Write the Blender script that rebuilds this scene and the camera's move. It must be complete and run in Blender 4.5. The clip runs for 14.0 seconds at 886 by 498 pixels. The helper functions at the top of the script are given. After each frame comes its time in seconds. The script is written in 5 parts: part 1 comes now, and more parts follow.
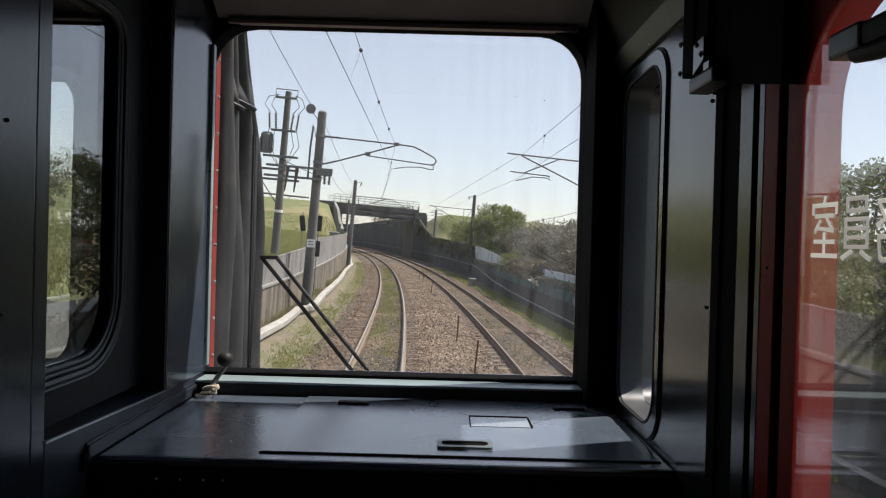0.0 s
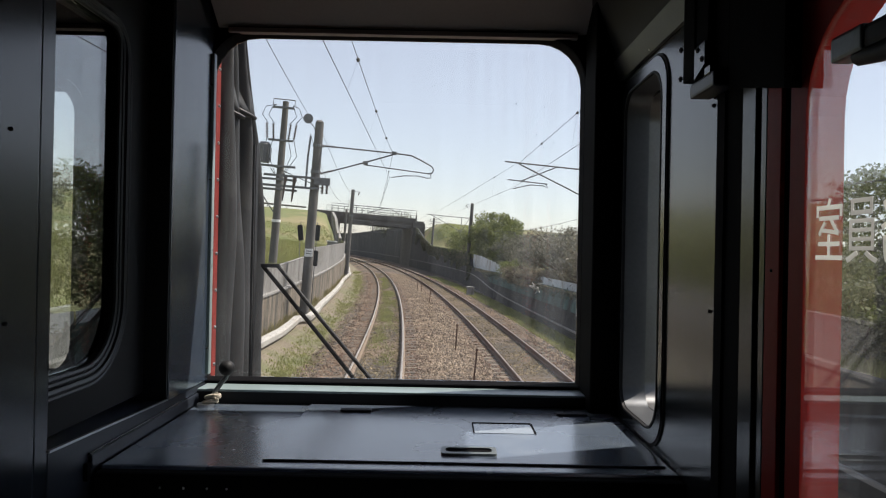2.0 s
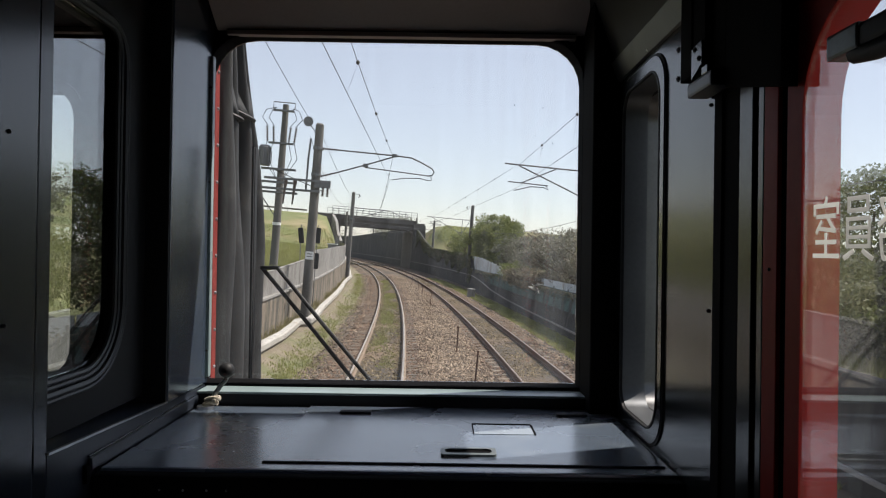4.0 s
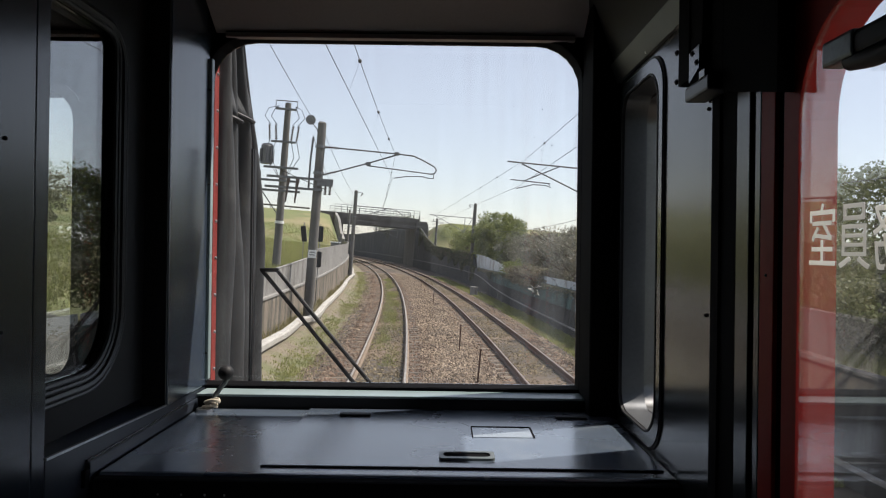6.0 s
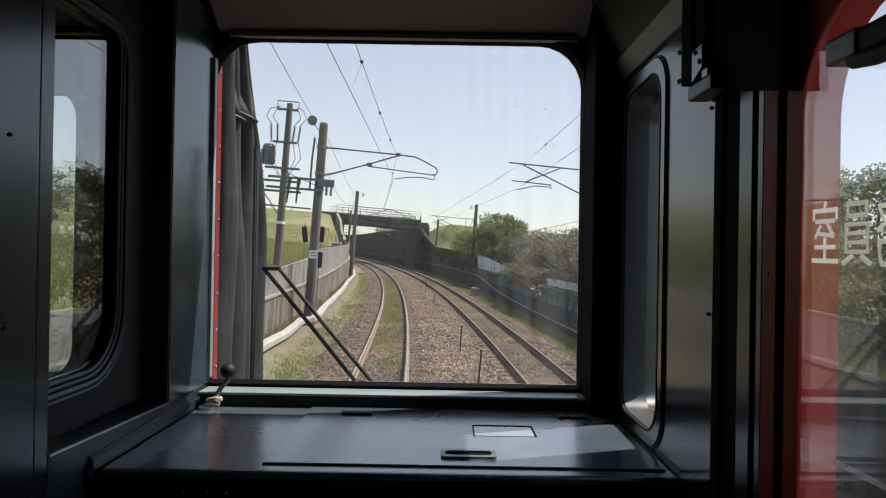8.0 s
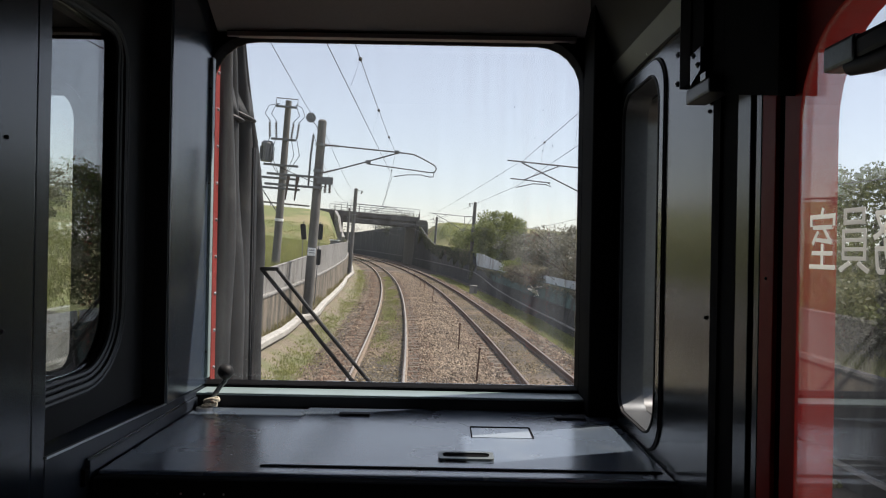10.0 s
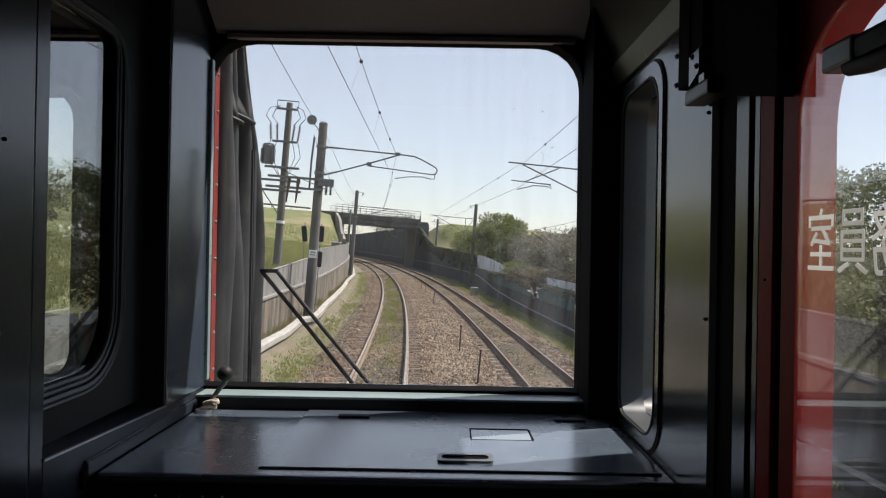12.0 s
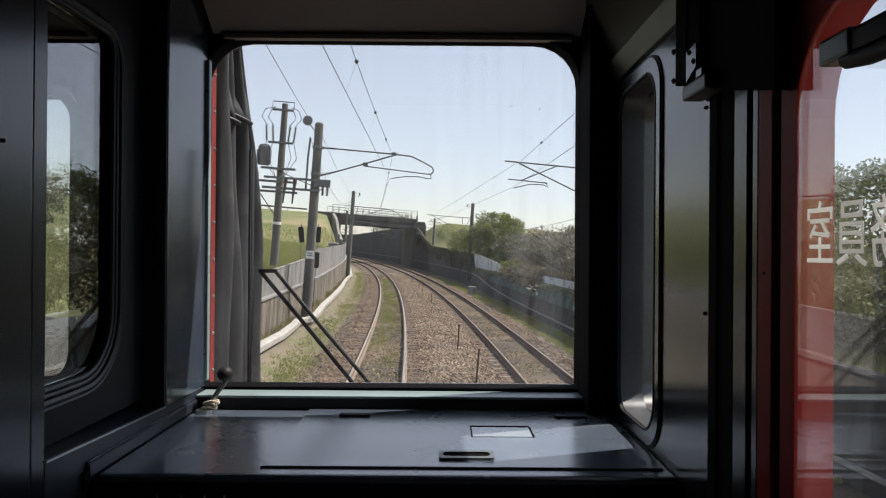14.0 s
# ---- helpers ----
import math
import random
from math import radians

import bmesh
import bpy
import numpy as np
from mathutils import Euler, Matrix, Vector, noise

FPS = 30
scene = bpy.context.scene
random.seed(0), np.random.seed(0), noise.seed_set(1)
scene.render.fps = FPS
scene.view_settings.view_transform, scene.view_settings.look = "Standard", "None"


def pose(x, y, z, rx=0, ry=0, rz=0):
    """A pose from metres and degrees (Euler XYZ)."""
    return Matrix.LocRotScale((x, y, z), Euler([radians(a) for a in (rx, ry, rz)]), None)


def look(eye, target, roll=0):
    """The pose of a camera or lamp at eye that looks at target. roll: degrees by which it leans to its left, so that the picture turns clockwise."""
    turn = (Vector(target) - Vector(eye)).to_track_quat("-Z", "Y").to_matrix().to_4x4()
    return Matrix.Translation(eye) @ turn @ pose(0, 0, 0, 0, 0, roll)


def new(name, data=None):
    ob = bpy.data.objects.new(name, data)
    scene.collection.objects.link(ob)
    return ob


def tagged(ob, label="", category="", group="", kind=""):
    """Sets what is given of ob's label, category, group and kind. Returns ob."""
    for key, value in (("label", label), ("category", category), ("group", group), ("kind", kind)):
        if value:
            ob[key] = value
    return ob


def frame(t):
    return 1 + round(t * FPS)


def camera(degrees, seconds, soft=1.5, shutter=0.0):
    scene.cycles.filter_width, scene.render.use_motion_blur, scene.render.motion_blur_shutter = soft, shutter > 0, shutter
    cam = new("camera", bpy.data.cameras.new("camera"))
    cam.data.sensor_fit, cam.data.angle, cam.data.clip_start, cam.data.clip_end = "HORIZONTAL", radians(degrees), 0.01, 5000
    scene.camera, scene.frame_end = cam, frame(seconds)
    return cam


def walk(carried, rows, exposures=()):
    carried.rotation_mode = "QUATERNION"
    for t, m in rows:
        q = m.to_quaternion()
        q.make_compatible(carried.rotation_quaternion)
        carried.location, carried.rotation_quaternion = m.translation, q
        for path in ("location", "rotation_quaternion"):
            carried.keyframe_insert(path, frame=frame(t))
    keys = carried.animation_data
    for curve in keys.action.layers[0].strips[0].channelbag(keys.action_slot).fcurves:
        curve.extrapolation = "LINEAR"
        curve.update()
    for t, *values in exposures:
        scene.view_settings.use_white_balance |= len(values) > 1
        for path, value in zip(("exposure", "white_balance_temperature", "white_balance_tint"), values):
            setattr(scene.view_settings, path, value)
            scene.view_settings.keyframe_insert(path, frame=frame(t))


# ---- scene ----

# ---------------------------------------------------------------- camera
EYE = Vector((0.0, 0.0, 2.712))                      # eye over the rail tops
CAB = Matrix.Translation(EYE) @ pose(0, 0, 0, 0, -3.57, -1.184)   # the cab leans with the canted track
STEPS = [   # seconds, place in the cab (m), pitch, roll, yaw (degrees)
    (0, -0.0006, 0.0004, -0.0041, -0.520, -1.523, 0.045),
    (0.5, -0.0043, -0.0002, -0.0085, 0.052, -1.531, -0.032),
    (1, -0.0058, -0.0000, -0.0054, -0.005, -1.492, -0.120),
    (1.5, -0.0078, 0.0002, -0.0100, 0.266, -1.264, -0.222),
    (2, -0.0071, -0.0001, -0.0074, 0.177, -1.123, -0.126),
    (2.5, -0.0093, -0.0007, -0.0067, 0.158, -0.989, -0.187),
    (3, -0.0061, 0.0001, -0.0093, 0.355, -0.716, -0.064),
    (5.5, -0.0019, -0.0017, -0.0062, 0.334, -1.127, -0.064),
    (6, 0.0024, 0.0004, -0.0010, 0.184, -0.763, 0.158),
    (6.5, -0.0007, -0.0011, -0.0046, 0.347, -0.413, 0.078),
    (7, -0.0012, -0.0004, -0.0045, 0.371, -0.460, 0.064),
    (7.5, -0.0001, -0.0007, -0.0040, 0.220, -0.960, 0.187),
    (8, 0.0004, -0.0011, -0.0046, 0.265, -0.952, 0.235),
    (10.5, 0.0014, -0.0004, 0.0026, 0.041, -1.076, 0.105),
    (11, 0.0014, -0.0006, 0.0019, 0.168, -0.833, 0.126),
    (11.5, 0.0027, -0.0009, -0.0009, 0.328, -1.105, 0.143),
    (12, 0.0043, 0.0007, 0.0015, 0.220, -1.006, 0.210),
    (12.5, -0.0000, -0.0000, -0.0000, 0.300, -0.500, -0.000),
    (13, 0.0029, -0.0004, 0.0018, 0.226, -0.256, 0.123),
    (13.5, 0.0038, -0.0003, 0.0003, 0.313, -0.401, 0.122),
    (14, 0.0013, -0.0006, -0.0012, 0.187, -0.416, -0.024),
]
cam = camera(64.0, 14.0, soft=1.12)
walk(cam, [(t, CAB @ pose(x, y, z, 90 + p, r, w)) for t, x, y, z, p, r, w in STEPS],
     exposures=[(0.0, 0.82, 6700, 12), (14.0, 0.82, 6700, 12)])

# ---------------------------------------------------------------- light
SUN_AZ, SUN_EL = radians(70.5), radians(58.5)     # azimuth from +y towards +x
world = bpy.data.worlds.new("world")
scene.world = world
world.use_nodes = True
wn = world.node_tree
sky = wn.nodes.new("ShaderNodeTexSky")
sky.sky_type = "NISHITA"
sky.sun_disc = False
sky.sun_elevation, sky.sun_rotation = SUN_EL, SUN_AZ
sky.air_density, sky.dust_density, sky.ozone_density = 1.0, 0.5, 1.0
wn.nodes["Background"].inputs["Strength"].default_value = 0.104
haze = wn.nodes.new("ShaderNodeHueSaturation")          # pale hazy spring sky
haze.inputs["Saturation"].default_value = 0.85
wn.links.new(sky.outputs[0], haze.inputs["Color"])
veil = wn.nodes.new("ShaderNodeMix")                    # thin even spring haze
veil.data_type = "RGBA"
veil.inputs["Factor"].default_value = 0.44
veil.inputs["B"].default_value = (4.0, 4.08, 4.3, 1)
wn.links.new(haze.outputs[0], veil.inputs["A"])
wn.links.new(veil.outputs["Result"], wn.nodes["Background"].inputs[0])
sun_dir = Vector((math.sin(SUN_AZ) * math.cos(SUN_EL), math.cos(SUN_AZ) * math.cos(SUN_EL), math.sin(SUN_EL)))
sun = new("sun", bpy.data.lights.new("sun", "SUN"))
sun.data.energy, sun.data.angle, sun.data.color = 4.0, radians(0.55), (1.0, 0.95, 0.87)
sun.matrix_basis = look(sun_dir * 60, (0, 0, 0))


# ---------------------------------------------------------------- materials
def material(name, base, base2=None, rough=0.6, metal=0.0, scale=8.0, fine=60.0, bump=0.15, spread=0.5,
             stain=None, stain_scale=1.5, stain_at=0.6, random_tint=0.0, depth=0.01, spec=0.5, stretch=(1, 1, 1), coat=0.0):
    """Two scales of mottling between two colours, an optional third stain colour, and fine relief."""
    m = bpy.data.materials.new(name)
    m.use_nodes = True
    nt = m.node_tree
    N, L = nt.nodes, nt.links
    p = N["Principled BSDF"]
    tc = N.new("ShaderNodeTexCoord")
    mp = N.new("ShaderNodeMapping")
    mp.inputs["Scale"].default_value = stretch
    L.new(tc.outputs["Object"], mp.inputs["Vector"])
    base2 = base2 or tuple(c * 0.7 for c in base)
    n1, n2 = N.new("ShaderNodeTexNoise"), N.new("ShaderNodeTexNoise")
    for n, s, d in ((n1, scale, 6), (n2, fine, 3)):
        n.inputs["Scale"].default_value, n.inputs["Detail"].default_value = s, d
        L.new(mp.outputs[0], n.inputs["Vector"])
    add = N.new("ShaderNodeMath")
    add.operation = "MULTIPLY_ADD"
    L.new(n2.outputs["Fac"], add.inputs[0])
    add.inputs[1].default_value = 0.45
    L.new(n1.outputs["Fac"], add.inputs[2])
    ramp = N.new("ShaderNodeMapRange")
    ramp.inputs["From Min"].default_value, ramp.inputs["From Max"].default_value = 0.725 - spread / 2, 0.725 + spread / 2
    L.new(add.outputs[0], ramp.inputs["Value"])
    mix = N.new("ShaderNodeMix")
    mix.data_type = "RGBA"
    mix.inputs["A"].default_value, mix.inputs["B"].default_value = (*base2, 1), (*base, 1)
    L.new(ramp.outputs[0], mix.inputs["Factor"])
    out = mix.outputs["Result"]
    if stain:
        n3 = N.new("ShaderNodeTexNoise")
        n3.inputs["Scale"].default_value, n3.inputs["Detail"].default_value = stain_scale, 5
        L.new(mp.outputs[0], n3.inputs["Vector"])
        r3 = N.new("ShaderNodeMapRange")
        r3.inputs["From Min"].default_value, r3.inputs["From Max"].default_value = stain_at - 0.08, stain_at + 0.1
        L.new(n3.outputs["Fac"], r3.inputs["Value"])
        m3 = N.new("ShaderNodeMix")
        m3.data_type = "RGBA"
        L.new(r3.outputs[0], m3.inputs["Factor"])
        L.new(out, m3.inputs["A"])
        m3.inputs["B"].default_value = (*stain, 1)
        out = m3.outputs["Result"]
    if random_tint:
        info = N.new("ShaderNodeObjectInfo") if random_tint < 0 else N.new("ShaderNodeNewGeometry")
        rnd = info.outputs["Random"] if random_tint < 0 else info.outputs["Random Per Island"]
        mr = N.new("ShaderNodeMapRange")
        a = abs(random_tint)
        mr.inputs["To Min"].default_value, mr.inputs["To Max"].default_value = 1 - a, 1 + a
        L.new(rnd, mr.inputs["Value"])
        hsv = N.new("ShaderNodeHueSaturation")
        L.new(mr.outputs[0], hsv.inputs["Value"])
        L.new(out, hsv.inputs["Color"])
        out = hsv.outputs["Color"]
    L.new(out, p.inputs["Base Color"])
    rr = N.new("ShaderNodeMapRange")
    rr.inputs["To Min"].default_value, rr.inputs["To Max"].default_value = max(0.03, rough - 0.08), min(1, rough + 0.08)
    L.new(n1.outputs["Fac"], rr.inputs["Value"])
    L.new(rr.outputs[0], p.inputs["Roughness"])
    p.inputs["Metallic"].default_value = metal
    p.inputs["Specular IOR Level"].default_value = spec
    p.inputs["Coat Weight"].default_value, p.inputs["Coat Roughness"].default_value = coat, 0.2
    if bump:
        b = N.new("ShaderNodeBump")
        b.inputs["Strength"].default_value, b.inputs["Distance"].default_value = bump, depth
        L.new(add.outputs[0], b.inputs["Height"])
        L.new(b.outputs[0], p.inputs["Normal"])
    return m


def glass_material(name, tint=(1, 1, 1), dirt=0.0, gloss=0.035, glare_smear=None):
    """A clear pane: gloss grows with the slant of the view, and a thin film of dust scatters a little light."""
    m = bpy.data.materials.new(name)
    m.use_nodes = True
    nt = m.node_tree
    N, L = nt.nodes, nt.links
    N.remove(N["Principled BSDF"])
    t, g, w, x = (N.new("ShaderNode" + k) for k in ("BsdfTransparent", "BsdfGlossy", "LayerWeight", "MixShader"))
    t.inputs["Color"].default_value = (*tint, 1)
    g.inputs["Roughness"].default_value = 0.012
    w.inputs["Blend"].default_value = 0.5
    po, ma = N.new("ShaderNodeMath"), N.new("ShaderNodeMath")
    po.operation, ma.operation = "POWER", "MULTIPLY_ADD"
    po.inputs[1].default_value = 5.0
    ma.inputs[1].default_value, ma.inputs[2].default_value = 0.9, gloss
    L.new(w.outputs["Facing"], po.inputs[0])
    L.new(po.outputs[0], ma.inputs[0])
    L.new(ma.outputs[0], x.inputs[0])
    L.new(t.outputs[0], x.inputs[1])
    L.new(g.outputs[0], x.inputs[2])
    out = x.outputs[0]
    if dirt:
        tc, nz, mr, d, x2 = (N.new("ShaderNode" + k) for k in ("TexCoord", "TexNoise", "MapRange", "BsdfTranslucent", "MixShader"))
        nz.inputs["Scale"].default_value, nz.inputs["Detail"].default_value = 5.0, 8.0
        mp = N.new("ShaderNodeMapping")
        mp.inputs["Scale"].default_value = (7.0, 1.0, 0.5)      # streaks run down the pane
        L.new(tc.outputs["Object"], mp.inputs["Vector"])
        L.new(mp.outputs[0], nz.inputs["Vector"])
        mr.inputs["From Min"].default_value, mr.inputs["From Max"].default_value = 0.35, 0.75
        mr.inputs["To Min"].default_value, mr.inputs["To Max"].default_value = dirt * 0.3, dirt * 2.4
        L.new(nz.outputs["Fac"], mr.inputs["Value"])
        d.inputs["Color"].default_value = (0.7, 0.73, 0.76, 1)
        amount = mr.outputs[0]
        if glare_smear:                               # glare haze towards the far edge, laid on as thicker dust
            sep, ed, mu = (N.new("ShaderNode" + k) for k in ("SeparateXYZ", "MapRange", "Math"))
            L.new(tc.outputs["Object"], sep.inputs[0])
            L.new(sep.outputs["X"], ed.inputs["Value"])
            ed.inputs["From Min"].default_value, ed.inputs["From Max"].default_value = glare_smear
            ed.inputs["To Min"].default_value, ed.inputs["To Max"].default_value = 0.8, 1.9
            mu.operation = "MULTIPLY"
            L.new(amount, mu.inputs[0])
            L.new(ed.outputs[0], mu.inputs[1])
            amount = mu.outputs[0]
        L.new(amount, x2.inputs[0])
        L.new(out, x2.inputs[1])
        L.new(d.outputs[0], x2.inputs[2])
        out = x2.outputs[0]
    L.new(out, N["Material Output"].inputs["Surface"])
    return m


def leaf_material(name, a, b, passing=0.4):
    m = material(name, a, b, rough=0.55, scale=0.6, fine=5, bump=0, random_tint=0.35, spread=0.5, spec=0.3)
    N, L = m.node_tree.nodes, m.node_tree.links
    p = N["Principled BSDF"]
    tr, x = N.new("ShaderNodeBsdfTranslucent"), N.new("ShaderNodeMixShader")
    L.new(p.inputs["Base Color"].links[0].from_socket, tr.inputs["Color"])
    x.inputs[0].default_value = passing
    L.new(p.outputs[0], x.inputs[1])
    L.new(tr.outputs[0], x.inputs[2])
    L.new(x.outputs[0], N["Material Output"].inputs["Surface"])
    return m


M = {}
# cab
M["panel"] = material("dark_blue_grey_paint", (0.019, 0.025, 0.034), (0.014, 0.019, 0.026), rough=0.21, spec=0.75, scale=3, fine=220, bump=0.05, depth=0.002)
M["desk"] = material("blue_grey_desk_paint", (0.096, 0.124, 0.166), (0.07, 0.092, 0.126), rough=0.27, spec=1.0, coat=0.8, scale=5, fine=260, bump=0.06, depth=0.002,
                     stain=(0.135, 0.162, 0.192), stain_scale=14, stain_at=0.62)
M["sill"] = material("teal_sill_paint", (0.26, 0.33, 0.34), (0.2, 0.26, 0.27), rough=0.3, scale=6, fine=200, bump=0.05, depth=0.002)
# lighter copy of the partition paint; light on the pillar put into colour
M["pillar"] = material("lit_blue_grey_paint", (0.04, 0.054, 0.078), (0.032, 0.044, 0.064), rough=0.2, spec=0.85, scale=3, fine=220, bump=0.05, depth=0.002)
# duller copy of the partition paint; low sheen holds the lower panel dark
M["kick"] = material("dull_blue_grey_paint", (0.024, 0.03, 0.042), (0.016, 0.021, 0.03), rough=0.4, spec=0.45, scale=3, fine=220, bump=0.05, depth=0.002)
M["black"] = material("black_matt_paint", (0.018, 0.019, 0.022), spec=0.3, rough=0.62, scale=6, fine=150, bump=0.05, depth=0.002)
M["rubber"] = material("black_rubber", (0.018, 0.018, 0.02), spec=0.25, rough=0.55, scale=20, fine=160, bump=0.08, depth=0.002)
M["header"] = material("warm_grey_paint", (0.36, 0.31, 0.285), (0.31, 0.265, 0.245), rough=0.5, scale=4, fine=180, bump=0.05, depth=0.002)
M["steel"] = material("brushed_steel", (0.55, 0.56, 0.57), (0.42, 0.43, 0.44), rough=0.3, metal=1.0, scale=12, fine=200, bump=0.06, depth=0.002)
M["dull_steel"] = material("dull_grey_steel", (0.26, 0.26, 0.265), (0.2, 0.2, 0.205), rough=0.34, metal=1.0, scale=12, fine=200, bump=0.06, depth=0.002)
M["sidewall"] = material("satin_grey_panel", (0.02, 0.023, 0.025), (0.015, 0.018, 0.02), rough=0.18, spec=0.66, scale=3, fine=220, bump=0.04, depth=0.002)
M["red"] = material("red_coach_paint", (0.48, 0.034, 0.026), (0.37, 0.027, 0.021), rough=0.5, spec=0.08, scale=6, fine=120, bump=0.06, depth=0.002)
# darker copy of the coach red, toned down for the sun on it
M["frame_red"] = material("darker_red_frame_paint", (0.27, 0.036, 0.028), (0.19, 0.025, 0.02), rough=0.55, spec=0.25, scale=9, fine=120, bump=0.08, depth=0.002,
                          stain=(0.1, 0.022, 0.02), stain_scale=12, stain_at=0.66)
M["canvas"] = material("grey_bellows_canvas", (0.037, 0.039, 0.041), (0.018, 0.019, 0.021), rough=0.62, scale=14, fine=240, bump=0.3, depth=0.004,
                       stain=(0.07, 0.07, 0.07), stain_scale=10, stain_at=0.68)
M["gasket"] = material("shiny_black_gasket", (0.022, 0.023, 0.025), (0.015, 0.016, 0.018), rough=0.4, spec=0.4, scale=20, fine=160, bump=0.05, depth=0.002)
# near-black: shade of corners and gaps put into the colour of lit parts
M["deep_black"] = material("deep_black_paint", (0.005, 0.005, 0.006), spec=0.06, rough=0.85, scale=6, fine=150, bump=0.04, depth=0.002)
M["pull"] = material("worn_grey_green_metal", (0.17, 0.19, 0.185), (0.1, 0.112, 0.11), rough=0.35, metal=0.4, scale=30, fine=200, bump=0.08, depth=0.002)
M["gloss_strip"] = material("glossy_grey_strip", (0.06, 0.065, 0.066), (0.046, 0.05, 0.052), rough=0.2, spec=0.35, scale=4, fine=200, bump=0.03, depth=0.002)
M["cord"] = material("pale_cord", (0.5, 0.45, 0.36), rough=0.8, scale=60, fine=300, bump=0.3, depth=0.003)
M["white"] = material("white_paint", (0.78, 0.79, 0.78), (0.66, 0.67, 0.66), rough=0.5, scale=4, fine=60)
M["plate"] = material("pale_label_plate", (0.27, 0.31, 0.345), (0.23, 0.265, 0.295), rough=0.2, coat=1.0, scale=20, fine=200, bump=0.03, depth=0.001)
M["glass"] = glass_material("window_glass")
M["glass_dirty"] = glass_material("dusty_front_glass", dirt=0.016, glare_smear=(0.0, 0.2))
M["glass_door"] = glass_material("dusty_door_glass", dirt=0.008, gloss=0.125)
M["glass_dark"] = glass_material("tinted_glass", (0.84, 0.87, 0.86), gloss=0.2)
M["film"] = leaf_material("pale_vinyl_film", (0.8, 0.8, 0.78), (0.74, 0.74, 0.72), 0.7)
M["reveal"] = material("dark_reveal_paint", (0.2, 0.208, 0.22), (0.15, 0.157, 0.168), rough=0.36, spec=0.5, metal=0.75, scale=6, fine=160, bump=0.05, depth=0.002)
M["glass_side"] = glass_material("side_window_glass", (0.8, 0.82, 0.82))
# line side
M["ballast"] = material("ballast_bed", (0.085, 0.068, 0.05), (0.024, 0.02, 0.015), rough=0.95, scale=2.2, fine=18, bump=0.9, depth=0.05, spread=0.55,
                        stain=(0.14, 0.1, 0.07), stain_scale=0.35, stain_at=0.52)
M["stone"] = material("ballast_stones", (0.285, 0.225, 0.165), (0.12, 0.088, 0.064), rough=0.95, scale=0.8, fine=9, bump=0.2, random_tint=0.7)
M["rust_stone"] = material("rust_stained_stones", (0.2, 0.135, 0.095), (0.12, 0.08, 0.058), rough=0.95, scale=0.8, fine=9, bump=0.2, random_tint=0.5)
M["sleeper"] = material("weathered_concrete_sleeper", (0.165, 0.134, 0.102), (0.09, 0.073, 0.056), rough=0.9, scale=3, fine=40, bump=0.3, random_tint=-0.25)
M["rust"] = material("rusty_rail_steel", (0.13, 0.07, 0.045), (0.075, 0.042, 0.03), rough=0.75, scale=5, fine=50, bump=0.25, metal=0.2)
M["rail_rust"] = material("tan_rusty_rail", (0.24, 0.185, 0.135), (0.15, 0.11, 0.078), rough=0.7, scale=5, fine=50, bump=0.25, metal=0.15)
M["verge"] = material("mossy_sandy_verge", (0.2, 0.168, 0.122), (0.115, 0.094, 0.066), rough=0.95, scale=1.6, fine=26, bump=0.7, depth=0.04,
                      stain=(0.115, 0.118, 0.058), stain_scale=0.55, stain_at=0.53)
M["railtop"] = material("polished_rail_head", (0.62, 0.56, 0.48), (0.45, 0.39, 0.33), rough=0.42, metal=0.9, scale=3, fine=70, bump=0.05)
M["railtop_dull"] = material("dull_rail_head", (0.3, 0.25, 0.21), (0.2, 0.16, 0.135), rough=0.5, metal=0.6, scale=3, fine=70, bump=0.05)
M["concrete"] = material("weathered_concrete", (0.25, 0.21, 0.165), (0.15, 0.125, 0.096), rough=0.88, scale=1.2, fine=22, bump=0.25, depth=0.02,
                         stain=(0.075, 0.07, 0.056), stain_scale=1.7, stain_at=0.52, stretch=(1, 1, 0.35))
M["fence_concrete"] = material("pale_concrete_panel", (0.25, 0.245, 0.235), (0.19, 0.185, 0.175), rough=0.85, scale=1.6, fine=26, bump=0.2, random_tint=-0.09,
                               stain=(0.11, 0.105, 0.09), stain_scale=2.2, stain_at=0.6, stretch=(1, 1, 0.3))
M["pole"] = material("grey_concrete_pole", (0.15, 0.145, 0.135), (0.075, 0.072, 0.067), rough=0.85, scale=2.5, fine=30, bump=0.2, stretch=(1, 1, 0.3))
M["trough"] = material("white_grey_trough_concrete", (0.44, 0.43, 0.405), (0.29, 0.278, 0.255), rough=0.85, scale=2, fine=30, bump=0.2,
                       stain=(0.28, 0.25, 0.21), stain_scale=1.5, stain_at=0.62)
M["galv"] = material("galvanised_steel", (0.2, 0.205, 0.21), (0.12, 0.12, 0.125), rough=0.55, metal=0.5, scale=10, fine=60, bump=0.1)
M["wire"] = material("dark_wire", (0.06, 0.055, 0.05), rough=0.6, metal=0.4, scale=10, fine=60, bump=0)
M["insulator"] = material("brown_porcelain", (0.1, 0.075, 0.065), rough=0.3, scale=10, fine=60, bump=0)
M["darkwall"] = material("dark_stained_wall", (0.044, 0.046, 0.046), (0.019, 0.02, 0.021), rough=0.92, scale=1.2, fine=16, bump=0.4, depth=0.03,
                         stain=(0.075, 0.076, 0.073), stain_scale=1.1, stain_at=0.6, stretch=(1.6, 1.6, 0.16))
M["asphalt"] = material("road_asphalt", (0.06, 0.06, 0.062), (0.042, 0.042, 0.044), rough=0.9, scale=1.5, fine=60, bump=0.3)
